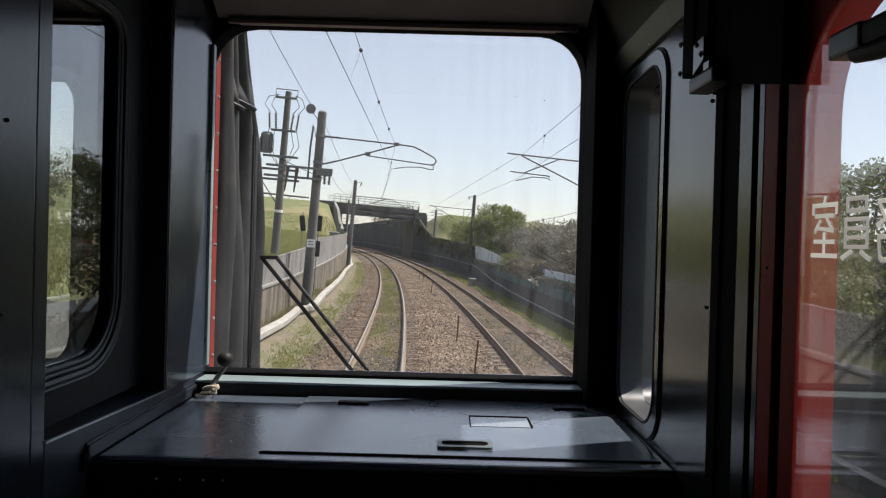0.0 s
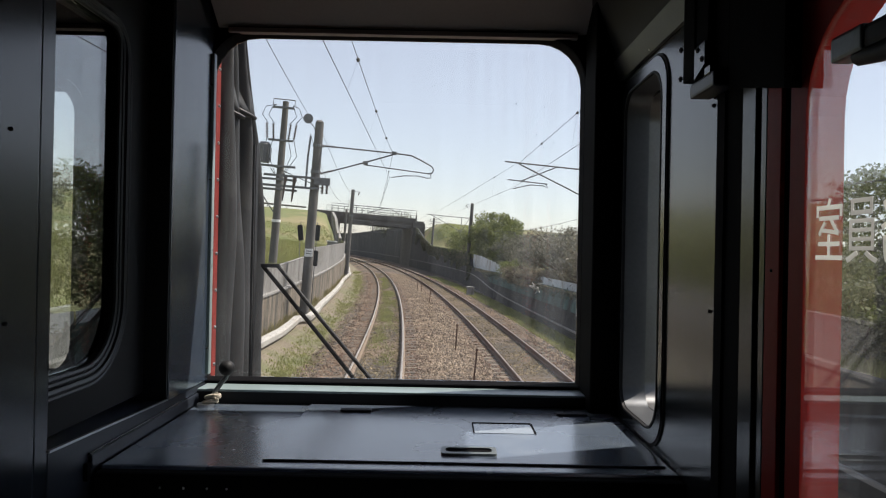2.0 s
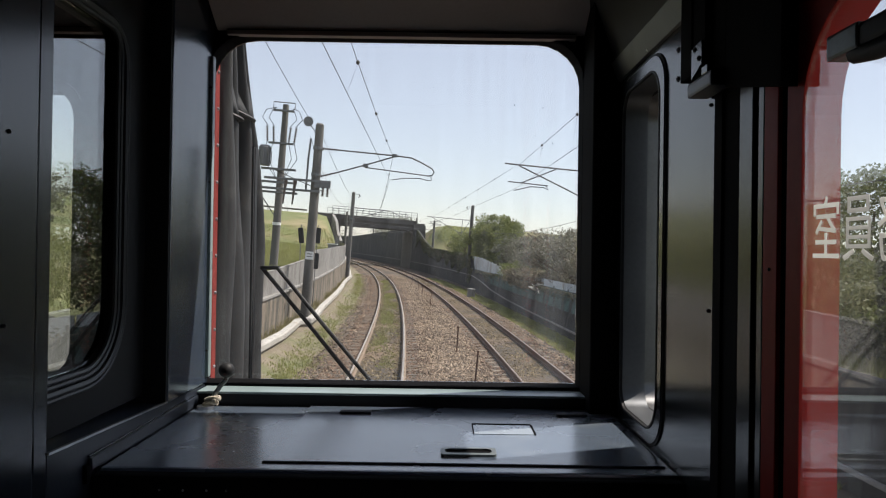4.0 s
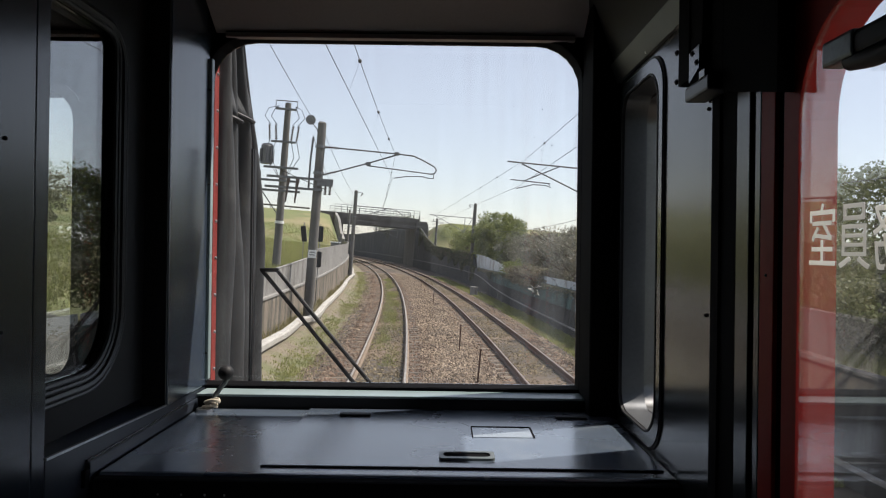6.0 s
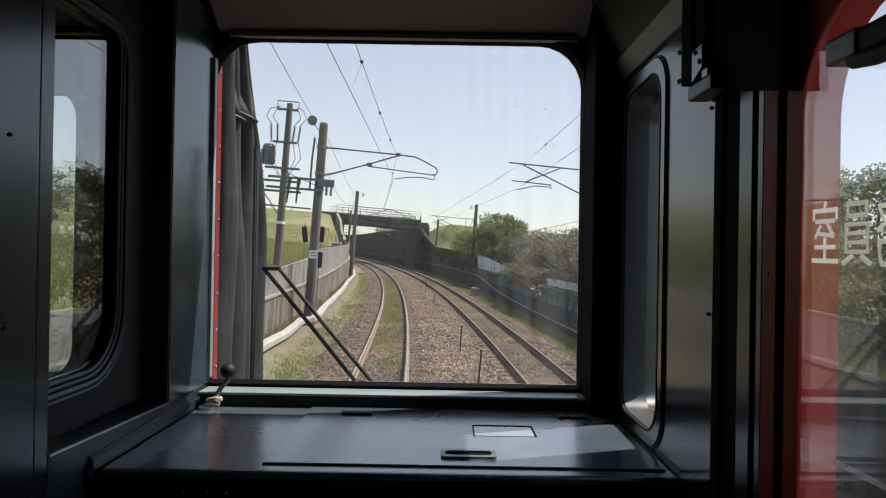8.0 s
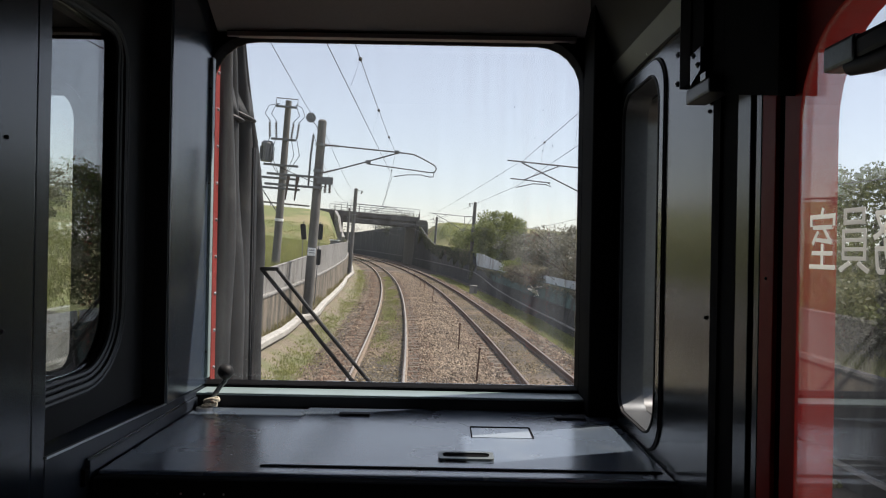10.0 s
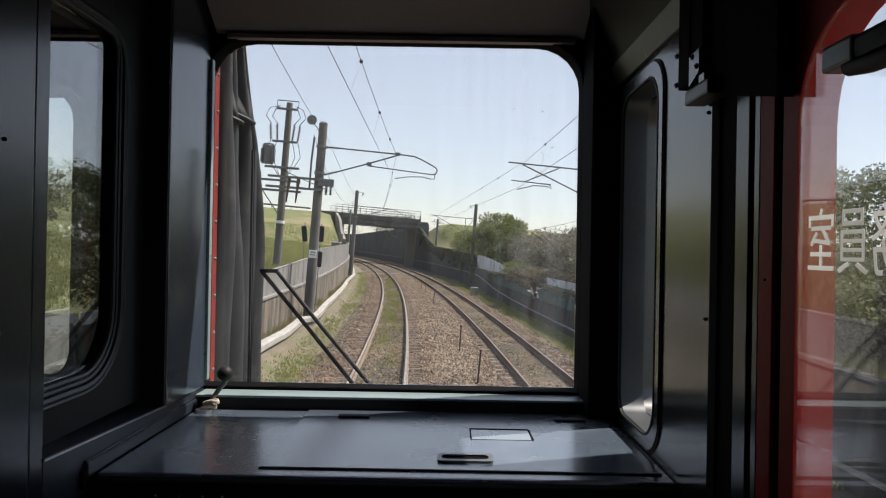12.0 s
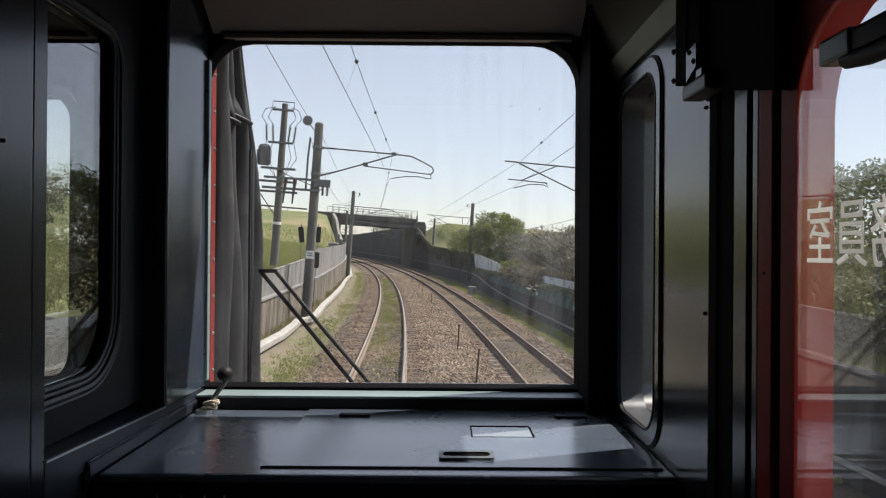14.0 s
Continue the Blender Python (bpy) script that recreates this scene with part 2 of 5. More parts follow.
M["yellow"] = material("yellow_warning_paint", (0.62, 0.42, 0.04), (0.5, 0.33, 0.03), rough=0.5, scale=6, fine=60)
M["lamp_red"] = material("red_signal_lens", (0.3, 0.02, 0.015), rough=0.2, scale=10, fine=60, bump=0)
M["clear_panel"] = glass_material("barrier_panel", (0.75, 0.8, 0.8), dirt=0.15)
M["net"] = material("dark_green_screen", (0.06, 0.125, 0.115), (0.028, 0.058, 0.055), rough=0.8, scale=2.4, fine=40, bump=0.2, spread=0.35,
                    stain=(0.03, 0.034, 0.03), stain_scale=1.6, stain_at=0.53, stretch=(1, 1, 0.4))
M["bridge"] = material("bridge_concrete", (0.15, 0.142, 0.133), (0.085, 0.08, 0.075), rough=0.88, scale=0.7, fine=14, bump=0.2,
                       stain=(0.08, 0.075, 0.07), stain_scale=0.5, stain_at=0.6, stretch=(1, 1, 0.5))
M["sheet"] = material("pale_corrugated_sheet", (0.62, 0.66, 0.68), (0.42, 0.46, 0.48), rough=0.55, scale=1.5, fine=20, bump=0.1, stain=(0.3, 0.29, 0.26), stain_scale=1.2, stain_at=0.6, stretch=(1, 1, 0.3), random_tint=-0.15)
M["moss_stone"] = material("mossy_tan_stones", (0.2, 0.16, 0.1), (0.11, 0.088, 0.054), rough=0.95, scale=0.8, fine=9, bump=0.2, random_tint=0.5)
M["ground"] = material("grass_ground", (0.15, 0.17, 0.06), (0.1, 0.115, 0.042), rough=0.95, scale=0.45, fine=9, bump=0.6, depth=0.08,
                       stain=(0.22, 0.19, 0.1), stain_scale=0.16, stain_at=0.56)
M["grass"] = leaf_material("grass_blades", (0.32, 0.335, 0.125), (0.21, 0.225, 0.085))
M["dry_grass"] = leaf_material("dry_grass_blades", (0.3, 0.26, 0.14), (0.19, 0.18, 0.08))
M["leaf"] = leaf_material("fresh_leaves", (0.135, 0.158, 0.058), (0.064, 0.083, 0.032))
M["leaf_bright"] = leaf_material("sunlit_spring_leaves", (0.24, 0.265, 0.1), (0.12, 0.145, 0.058), 0.5)
M["leaf_dark"] = leaf_material("dull_leaves", (0.165, 0.172, 0.115), (0.09, 0.098, 0.068))
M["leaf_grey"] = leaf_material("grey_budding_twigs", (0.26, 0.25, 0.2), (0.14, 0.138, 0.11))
M["leaf_dry"] = leaf_material("brownish_leaves", (0.29, 0.26, 0.19), (0.125, 0.112, 0.08))
M["bark"] = material("bark", (0.13, 0.1, 0.075), (0.07, 0.055, 0.042), rough=0.95, scale=5, fine=40, bump=0.6, stretch=(1, 1, 0.3))


# ---------------------------------------------------------------- mesh helpers
def obj(name, bm, mat, parent=None, m=None, smooth=False):
    me = bpy.data.meshes.new(name)
    bmesh.ops.recalc_face_normals(bm, faces=bm.faces[:])
    bm.to_mesh(me)
    bm.free()
    me.materials.append(M[mat])
    if smooth:
        me.shade_smooth()
        me.set_sharp_from_angle(angle=radians(40))
    ob = new(name, me)
    if parent:
        ob.parent = parent
    if m is not None:
        ob.matrix_basis = m
    return ob


def part(name, bm, mat, parent, label="", smooth=False, m=None):
    ob = obj(name, bm, mat, parent, m, smooth)
    return tagged(ob, label) if label else ob


def thing(name, label, category, m=None, group="", kind=""):
    ob = new(name)
    ob.empty_display_size = 0.1
    if m is not None:
        ob.matrix_basis = m
    return tagged(ob, label, category, group, kind)


def raw(name, verts, faces, mat, parent=None, smooth=False):
    me = bpy.data.meshes.new(name)
    me.from_pydata(verts, [], faces)
    me.materials.append(M[mat])
    if smooth:
        me.shade_smooth()
    ob = new(name, me)
    if parent:
        ob.parent = parent
    return ob


def box(x0, x1, y0, y1, z0, z1, bevel=0.0, bm=None):
    b = bmesh.new()
    bmesh.ops.create_cube(b, size=1, matrix=Matrix.LocRotScale(
        ((x0 + x1) / 2, (y0 + y1) / 2, (z0 + z1) / 2), None, (x1 - x0, y1 - y0, z1 - z0)))
    if bevel:
        bmesh.ops.bevel(b, geom=b.edges[:], offset=bevel, segments=2, affect="EDGES", profile=0.6)
    return join(bm, b) if bm else b


def join(a, b):
    me = bpy.data.meshes.new("tmp")
    b.to_mesh(me)
    b.free()
    a.from_mesh(me)
    bpy.data.meshes.remove(me)
    return a


def tube(points, r, n=8, bm=None, r1=None, caps=True):
    """A round bar through the points, tapering from r to r1."""
    bm = bm or bmesh.new()
    pts = [Vector(p) for p in points]
    rings = []
    side = None
    for i, p in enumerate(pts):
        d = (pts[min(i + 1, len(pts) - 1)] - pts[max(i - 1, 0)]).normalized()
        if side is None:
            side = d.orthogonal().normalized()
        side = (side - d * side.dot(d)).normalized()
        up = d.cross(side)
        rad = r if r1 is None else r + (r1 - r) * i / max(1, len(pts) - 1)
        rings.append([bm.verts.new(p + (side * math.cos(a) + up * math.sin(a)) * rad)
                      for a in (2 * math.pi * k / n for k in range(n))])
    for a, b in zip(rings, rings[1:]):
        for k in range(n):
            bm.faces.new((a[k], a[(k + 1) % n], b[(k + 1) % n], b[k]))
    if caps:
        bm.faces.new(rings[0][::-1])
        bm.faces.new(rings[-1])
    return bm


def ball(c, r, bm=None, u=12, v=8, squash=1.0):
    b = bmesh.new()
    bmesh.ops.create_uvsphere(b, u_segments=u, v_segments=v, radius=1, matrix=Matrix.LocRotScale(c, None, (r, r, r * squash)))
    return join(bm, b) if bm else b


def rounded(u0, u1, v0, v1, radii, n=6):
    """A rounded rectangle, anticlockwise from the lower right; radii: lower right, upper right, upper left, lower left."""
    loop = []
    for (cu, cv, su, sv, a0), r in zip(((u1, v0, -1, 1, -90), (u1, v1, -1, -1, 0), (u0, v1, 1, -1, 90), (u0, v0, 1, 1, 180)), radii):
        for k in range(n + 1):
            a = radians(a0 + 90 * k / n)
            loop.append((cu + su * r + r * math.cos(a), cv + sv * r + r * math.sin(a)))
    return loop


def ring(outer, inner, t0, t1, to3, bm=None):
    """A plate between two loops of equal length, from depth t0 to t1."""
    bm = bm or bmesh.new()
    n = len(outer)
    v = [[bm.verts.new(to3(u, w, t)) for u, w in loop] for loop, t in ((outer, t0), (inner, t0), (inner, t1), (outer, t1))]
    for i in range(4):
        a, b = v[i], v[(i + 1) % 4]
        for k in range(n):
            bm.faces.new((a[k], a[(k + 1) % n], b[(k + 1) % n], b[k]))
    return bm


def slab(loop, t0, t1, to3, bm=None):
    bm = bm or bmesh.new()
    a = [bm.verts.new(to3(u, w, t0)) for u, w in loop]
    b = [bm.verts.new(to3(u, w, t1)) for u, w in loop]
    n = len(loop)
    bm.faces.new(a[::-1])
    bm.faces.new(b)
    for k in range(n):
        bm.faces.new((a[k], a[(k + 1) % n], b[(k + 1) % n], b[k]))
    return bm


def loop_tube(loop, r, to3, n=8):
    """A round bar bent into a closed loop."""
    bm = bmesh.new()
    m = len(loop)
    rings = []
    for i, (u, v) in enumerate(loop):
        (a, b), (c, d) = loop[i - 1], loop[(i + 1) % m]
        w = math.hypot(c - a, d - b) or 1.0
        nu, nv = (d - b) / w, -(c - a) / w
        rings.append([bm.verts.new(to3(u + nu * r * math.cos(k * 2 * math.pi / n), v + nv * r * math.cos(k * 2 * math.pi / n), r * math.sin(k * 2 * math.pi / n))) for k in range(n)])
    for i in range(m):
        p, q = rings[i], rings[(i + 1) % m]
        for k in range(n):
            bm.faces.new((p[k], p[(k + 1) % n], q[(k + 1) % n], q[k]))
    return bm


def rect_round(loop, u0, u1, v0, v1):
    """The rectangle's outline with one vertex for each of a loop made by rounded()."""
    n = len(loop) // 4
    out = []
    for c, (u, v) in enumerate(((u1, v0), (u1, v1), (u0, v1), (u0, v0))):
        for k in range(n):
            lu, lv = loop[c * n + k]
            if c in (0, 2):
                out.append((u, v) if k == n // 2 else ((lu, v) if k < n // 2 else (u, lv)))
            else:
                out.append((u, v) if k == n // 2 else ((u, lv) if k < n // 2 else (lu, v)))
    return out


def grown(loop, d):
    """The loop, moved outward by d."""
    n = len(loop)
    cu, cv = sum(p[0] for p in loop) / n, sum(p[1] for p in loop) / n
    us, vs = [p[0] for p in loop], [p[1] for p in loop]
    w, h = (max(us) - min(us)) / 2, (max(vs) - min(vs)) / 2
    mu, mv = (max(us) + min(us)) / 2, (max(vs) + min(vs)) / 2
    return [(mu + (u - mu) * (w + d) / w, mv + (v - mv) * (h + d) / h) for u, v in loop]


# ---------------------------------------------------------------- the line's geometry
R_CURVE, X0 = 660.0, -0.724
BANK = radians(3.78)
SECOND = 3.794                # spacing of the two tracks


def at(s, o, z):
    """World place: s metres along the curve from the eye, o to the right of the near track's centre, z over the rail tops."""
    a = s / R_CURVE
    return Vector((X0 - R_CURVE + (R_CURVE + o) * math.cos(a), (R_CURVE + o) * math.sin(a), z))


def placed(s, o, z, turn=0.0):
    return Matrix.Translation(at(s, o, z)) @ Matrix.Rotation(s / R_CURVE + radians(turn), 4, "Z")


def on_track(s, c, o, z):
    """A place on a canted track with its centre at offset c."""
    return at(s, c + o * math.cos(BANK) - z * math.sin(BANK), o * math.sin(BANK) + z * math.cos(BANK) + (0.045 if c else 0.0))


def steps(a, b, d):
    n = max(1, round((b - a) / d))
    return [a + (b - a) * i / n for i in range(n + 1)]


def sweep(profile, ss, place=at, closed=True, bm=None):
    """A band along the line; profile(s) or a list of (o, z)."""
    bm = bm or bmesh.new()
    rings = []
    for s in ss:
        pr = profile(s) if callable(profile) else profile
        rings.append([bm.verts.new(place(s, o, z)) for o, z in pr])
    n = len(rings[0])
    for a, b in zip(rings, rings[1:]):
        for k in range(n if closed else n - 1):
            bm.faces.new((a[k], a[(k + 1) % n], b[(k + 1) % n], b[k]))
    if closed:
        bm.faces.new(rings[0][::-1])
        bm.faces.new(rings[-1])
    return bm


def lerp_at(table, s):
    for (a, x), (b, y) in zip(table, table[1:]):
        if s <= b:
            return x + (y - x) * max(0.0, min(1.0, (s - a) / (b - a)))
    return table[-1][1]


def smooth01(x):
    x = max(0.0, min(1.0, x))
    return x * x * (3 - 2 * x)


# ---------------------------------------------------------------- ground
WALL_TOP = [(-60, 1.5), (8, 1.6), (20.8, 1.71), (29, 1.97), (31.4, 2.02), (31.9, 2.35), (49, 2.58), (110, 3.1)]
COPING = [(-98, 0.95), (20, 1.02), (32, 1.08), (51, 1.29), (71, 1.46), (115, 1.6)]
WALL_O = [(-200, 7.05), (36, 7.05), (48, 7.3), (72, 7.9), (100, 8.1), (120, 8.5), (190, 9.0)]
BRIDGE_S = 120.0


def ground_height(s, o):
    """Bed of the line in a shallow cutting; the road embankment crosses at the bridge."""
    edge = lerp_at(WALL_O, s) + 0.1
    if -3.7 <= o <= edge:
        return -0.62
    far = smooth01((abs(o) - 60) / 150)
    if o < -3.7:
        base = lerp_at([(-160, -0.2), (-112, -0.15), (-98, 0.9), (10, 1.25), (26, 1.6), (40, 1.8), (90, 2.4), (140, 2.6), (260, 1.0)], s)
        base += 0.5 * smooth01((-o - 4) / 12)
    else:
        base = lerp_at([(-160, -0.2), (-128, -0.15), (-108, 1.1), (26, 1.1), (40, 1.15), (60, 1.2), (74, 2.2), (110, 2.8), (140, 3.0), (260, 1.0)], s) * smooth01((o - edge + 0.3) / 0.9)
    slope = 62 if o < 0 else 30
    hill = 7.4 * (1 - smooth01((abs(s - BRIDGE_S) - 4.5) / slope)) if abs(s) < 300 else 0
    if o < -3.7:
        hill *= smooth01((-o - 3.0) / 3.4)
    else:
        hill *= smooth01((o - edge - 0.5) / 4.0)
    bumps = 0.12 * noise.noise((s * 0.3, o * 0.3, 1.7)) * smooth01((abs(o - 1) - 6) / 4)
    z = max(base, hill) + bumps
    return z * (1 - far) + (-0.8 + 3.0 * noise.noise((s * 0.004, o * 0.006, 5.0))) * far


o_rows = [-503, -420, -330, -250, -180, -130, -95, -70, -50, -38, -28, -21, -16, -12, -9.5, -7.5, -6, -5, -4.4, -4.0, -3.72,
          -3.69, -2, 0, 2, 4, 6.05, 6.3, 6.7, 7.2, 8, 9.5, 11.5, 14, 18, 24, 32, 45, 65, 95, 140, 210, 320, 500, 800, 1300, 2200, 3600]
s_rows = [-1586, -1300, -1000, -750, -550, -400, -300, -240] + steps(-200, 200, 2.5) + [215, 240, 280, 340, 430, 560, 750, 1000, 1300]


def shifted(s, o):
    """The rows beyond the right wall keep to the wall's line."""
    return o if o < 6.04 else o + (lerp_at(WALL_O, s) - 6.02) * (1 - smooth01((o - 12) / 30))


gv = [tuple(at(s, shifted(s, o), ground_height(s, shifted(s, o)))) for s in s_rows for o in o_rows]
no, ns = len(o_rows), len(s_rows)
gf = [(i * no + j, i * no + j + 1, ((i + 1) % ns) * no + j + 1, ((i + 1) % ns) * no + j) for i in range(ns) for j in range(no - 1)]
ground = tagged(raw("ground", gv, gf, "ground", smooth=True), "grassy ground with a cutting and a road embankment", "ground", kind="structure")

# ballast: one shaped bed under both tracks
LOW, TILT = -0.172, math.sin(BANK)
BED = [(-3.5, -0.52), (-2.9, -0.47), (-2.3, -0.44), (-1.6, -0.3), (-1.2, LOW - 1.2 * TILT + 0.03), (-1.0, LOW - TILT), (0, LOW), (1.0, LOW + TILT), (1.3, -0.09), (1.8, -0.06),
       (2.4, -0.12), (SECOND - 1.0, LOW - TILT + 0.045), (SECOND, LOW + 0.045), (SECOND + 1.0, LOW + TILT + 0.045), (SECOND + 1.25, -0.07), (SECOND + 1.6, -0.2), (5.85, -0.26), (6.4, -0.25), (9.2, -0.22), (9.2, -0.6), (-3.5, -0.6)]


def bed(s):
    return [(o, z + (0.025 * noise.noise((s * 1.3, o * 2.0, 0)) if z > -0.45 else 0)) for o, z in BED]


ballast = tagged(obj("ballast_bed", sweep(bed, steps(-200, 200, 0.8)), "ballast"),
                 "brown stone ballast bed under two tracks", "ballast", kind="structure")


def bed_height(s, o):
    for (a, x), (b, y) in zip(BED, BED[1:19]):
        if a <= o <= b:
            return x + (y - x) * (o - a) / (b - a)
    return -0.5


VERGE = [(-3.45, -0.14), (-3.0, -0.09), (-2.72, -0.12), (-2.45, -0.26), (-2.15, -0.33), (-1.75, -0.335)]


def verge_height(s, o):
    """Sandy bank that falls from the trough to the ballast."""
    return lerp_at(VERGE, o) + (0.03 * noise.noise((s * 0.7, o * 1.5, 2)) if o > -2.6 else 0.02 * noise.noise((s * 1.6, 0, 9)))


def verge_section(s):
    rim = -1.75 + 0.18 * noise.noise((s * 0.4, 0, 4))
    return [(o, verge_height(s, o)) for o in (-3.45, -3.0, -2.72, -2.58, -2.45, -2.3, -2.1)] + [(rim, -0.335), (-1.75, -0.5), (-3.45, -0.6)]


verge = tagged(obj("verge", sweep(verge_section, steps(-98, 120, 0.8)), "verge"),
               "sandy mossy bank between trough and ballast", "verge", kind="structure")

# ---------------------------------------------------------------- tracks
GAUGE = 1.067
RAIL = [(-0.062, -0.15), (0.062, -0.15), (0.062, -0.138), (0.012, -0.118), (0.008, -0.045), (0.032, -0.035), (0.033, -0.012), (0.026, -0.002),
        (-0.026, -0.002), (-0.033, -0.012), (-0.032, -0.035), (-0.008, -0.045), (-0.012, -0.118), (-0.062, -0.138)]
HEAD = [(-0.024, -0.003), (0.024, -0.003), (0.019, 0.003), (-0.019, 0.003)]


def sleeper_mesh():
    b = bmesh.new()
    prof = [(-1.0, 0.0, 0.12), (-0.72, 0.0, 0.125), (-0.35, -0.03, 0.1), (0.35, -0.03, 0.1), (0.72, 0.0, 0.125), (1.0, 0.0, 0.12)]
    rings = []
    for x, top, w in prof:
        rings.append([b.verts.new(v) for v in ((x, -w, -0.17), (x, w, -0.17), (x, w * 0.78, top - 0.015), (x, w * 0.6, top), (x, -w * 0.6, top), (x, -w * 0.78, top - 0.015))])
    for p, q in zip(rings, rings[1:]):
        for k in range(6):
            b.faces.new((p[k], p[(k + 1) % 6], q[(k + 1) % 6], q[k]))
    b.faces.new(rings[0][::-1])
    b.faces.new(rings[-1])
    bmesh.ops.recalc_face_normals(b, faces=b.faces[:])
    me = bpy.data.meshes.new("sleeper")
    b.to_mesh(me)
    b.free()
    me.materials.append(M["sleeper"])
    return me


SLEEPER = sleeper_mesh()


def sleeper_pose(s, c, rng):
    p = on_track(s, c, 0, -0.155)
    return (Matrix.Translation(p) @ Matrix.Rotation(s / R_CURVE + radians(rng.uniform(-0.6, 0.6)), 4, "Z")
            @ Matrix.Rotation(-BANK, 4, "Y") @ Matrix.Translation((rng.uniform(-0.02, 0.02), 0, rng.uniform(-0.008, 0.006))))


def railway(c, label, seed, head, metal):
    t = thing("railway_track", label, "railway track", placed(0, c, -0.15), "parallel tracks", "structure")
    inv = t.matrix_basis.inverted()
    rng = random.Random(seed)

    def put(s, o, z):
        return inv @ on_track(s, c, o, z)
    for side in (-1, 1):
        r = part("rail", sweep([(o + side * (GAUGE / 2 + 0.033), z) for o, z in RAIL], steps(-200, 200, 1.25), put), metal, t,
                 "rusty steel rail with polished head")
        part("rail_head", sweep([(o + side * (GAUGE / 2 + 0.033), z) for o, z in HEAD], steps(-200, 200, 1.25), put), head, r, "worn rail head")
    s, rest_v, rest_f = -195.0, [], []
    while s < 190:
        m = inv @ sleeper_pose(s, c, rng)
        if 8 < s < 96:
            ob = new("sleeper", SLEEPER)
            ob.parent = t
            ob.matrix_basis = m
        else:
            base = len(rest_v)
            rest_v += [tuple(m @ v.co) for v in SLEEPER.vertices]
            rest_f += [tuple(base + i for i in p.vertices) for p in SLEEPER.polygons]
        s += 0.6
    tagged(raw("far_sleepers", rest_v, rest_f, "sleeper", t), kind="stuff")
    return t


railway(0.0, "near railway track with rusty rails on worn sleepers", 3, "railtop", "rail_rust")
railway(SECOND, "parallel railway track with rusty rails on worn sleepers", 4, "railtop_dull", "rust")


def stones(name, count, area, mat, seed, label, lift=0.0):
    """Loose broken stones, five-sided lumps, over the bed."""
    rng = random.Random(seed)
    verts, faces = [], []
    for _ in range(count):
        s, o = area(rng)
        z = bed_height(s, o) + lift + rng.uniform(-0.012, 0.02)
        r = rng.uniform(0.018, 0.034) * (1.6 if rng.random() < 0.25 else 1)
        c = at(s, o, z)
        a0 = rng.uniform(0, 6.3)
        base = len(verts)
        for k in range(4):
            a = a0 + k * 1.571 + rng.uniform(-0.3, 0.3)
            q = r * rng.uniform(0.7, 1.25)
            verts.append((c.x + q * math.cos(a), c.y + q * math.sin(a), c.z + rng.uniform(-0.4, 0.4) * r))
        verts.append((c.x + rng.uniform(-0.3, 0.3) * r, c.y + rng.uniform(-0.3, 0.3) * r, c.z + r * rng.uniform(0.5, 0.95)))
        verts.append((c.x, c.y, c.z - r))
        for k in range(4):
            faces.append((base + k, base + (k + 1) % 4, base + 4))
            faces.append((base + (k + 1) % 4, base + k, base + 5))
    return tagged(raw(name, verts, faces, mat), label, "ballast", kind="stuff")


def near(rng, lo=9.0, hi=75.0):
    return lo + (hi - lo) * rng.random() ** 1.9


def middle_area(rng):
    return near(rng), rng.uniform(0.95, SECOND - 0.95)


def whole_area(rng):
    while True:
        o = rng.uniform(-2.0, 6.3)
        if not (-1.05 < o < 1.05 or SECOND - 1.05 < o < SECOND + 1.05):
            return near(rng), o


def crib_area(rng):
    c = rng.choice((0.0, SECOND))
    return near(rng), c + rng.uniform(-0.5, 0.5)


def rust_area(rng):
    c = rng.choice((0.0, SECOND))
    return near(rng), c + rng.choice((-1, 1)) * rng.uniform(0.55, 1.3)


stones("ballast_stones", 48000, middle_area, "stone", 11, "loose brown and grey ballast stones between the tracks")
stones("shoulder_stones", 26000, whole_area, "stone", 12, "loose ballast stones on the shoulders")
stones("crib_stones", 24000, crib_area, "moss_stone", 13, "mossy tan stones between the sleepers", -0.008)
stones("rust_stones", 30000, rust_area, "rust_stone", 14, "rust-stained stones beside the rails", -0.004)


# thin marker stakes between the tracks
def stake(s, o, h, lean):
    m = placed(s, o, -0.12) @ pose(0, 0, 0, lean, lean * 0.7, 0)
    t = thing("marker_stake", "thin rusty marker stake standing in the ballast", "stake", m, "stakes between the tracks")
    part("shaft", box(-0.018, 0.018, -0.018, 0.018, -0.1, h, 0.004), "rust", t)
    part("cap", box(-0.026, 0.026, -0.022, 0.022, h, h + 0.05, 0.006), "rust", t)


for s, o, h, lean in ((15.3, 2.14, 0.74, 1.5), (20.1, 2.07, 0.74, -1), (37.5, 2.15, 0.72, 1), (46.5, 2.2, 0.7, 2), (50.5, 2.2, 0.7, -1.5),
                      (58, 2.2, 0.7, 0.5), (66, 2.2, 0.7, 0), (9.5, 2.1, 0.7, 0)):
    stake(s, o, h, lean)


# ---------------------------------------------------------------- left side: cable trough, wall, fence
def left_wall(s):
    z = lerp_at(COPING, s)
    return [(-3.85, -0.62), (-3.49, -0.62), (-3.53, z - 0.06), (-3.85, z - 0.06)]


wall_left = tagged(obj("retaining_wall", sweep(left_wall, steps(-98, 115, 1.5)), "concrete"),
                   "stained concrete retaining wall beside the track", "wall", kind="structure")
coping = part("coping", sweep(lambda s: [(o, lerp_at(COPING, s) + z) for o, z in ((-3.86, -0.065), (-3.49, -0.065), (-3.49, 0), (-3.86, 0))], steps(-98, 115, 1.5)), "fence_concrete", wall_left, "grey concrete coping")

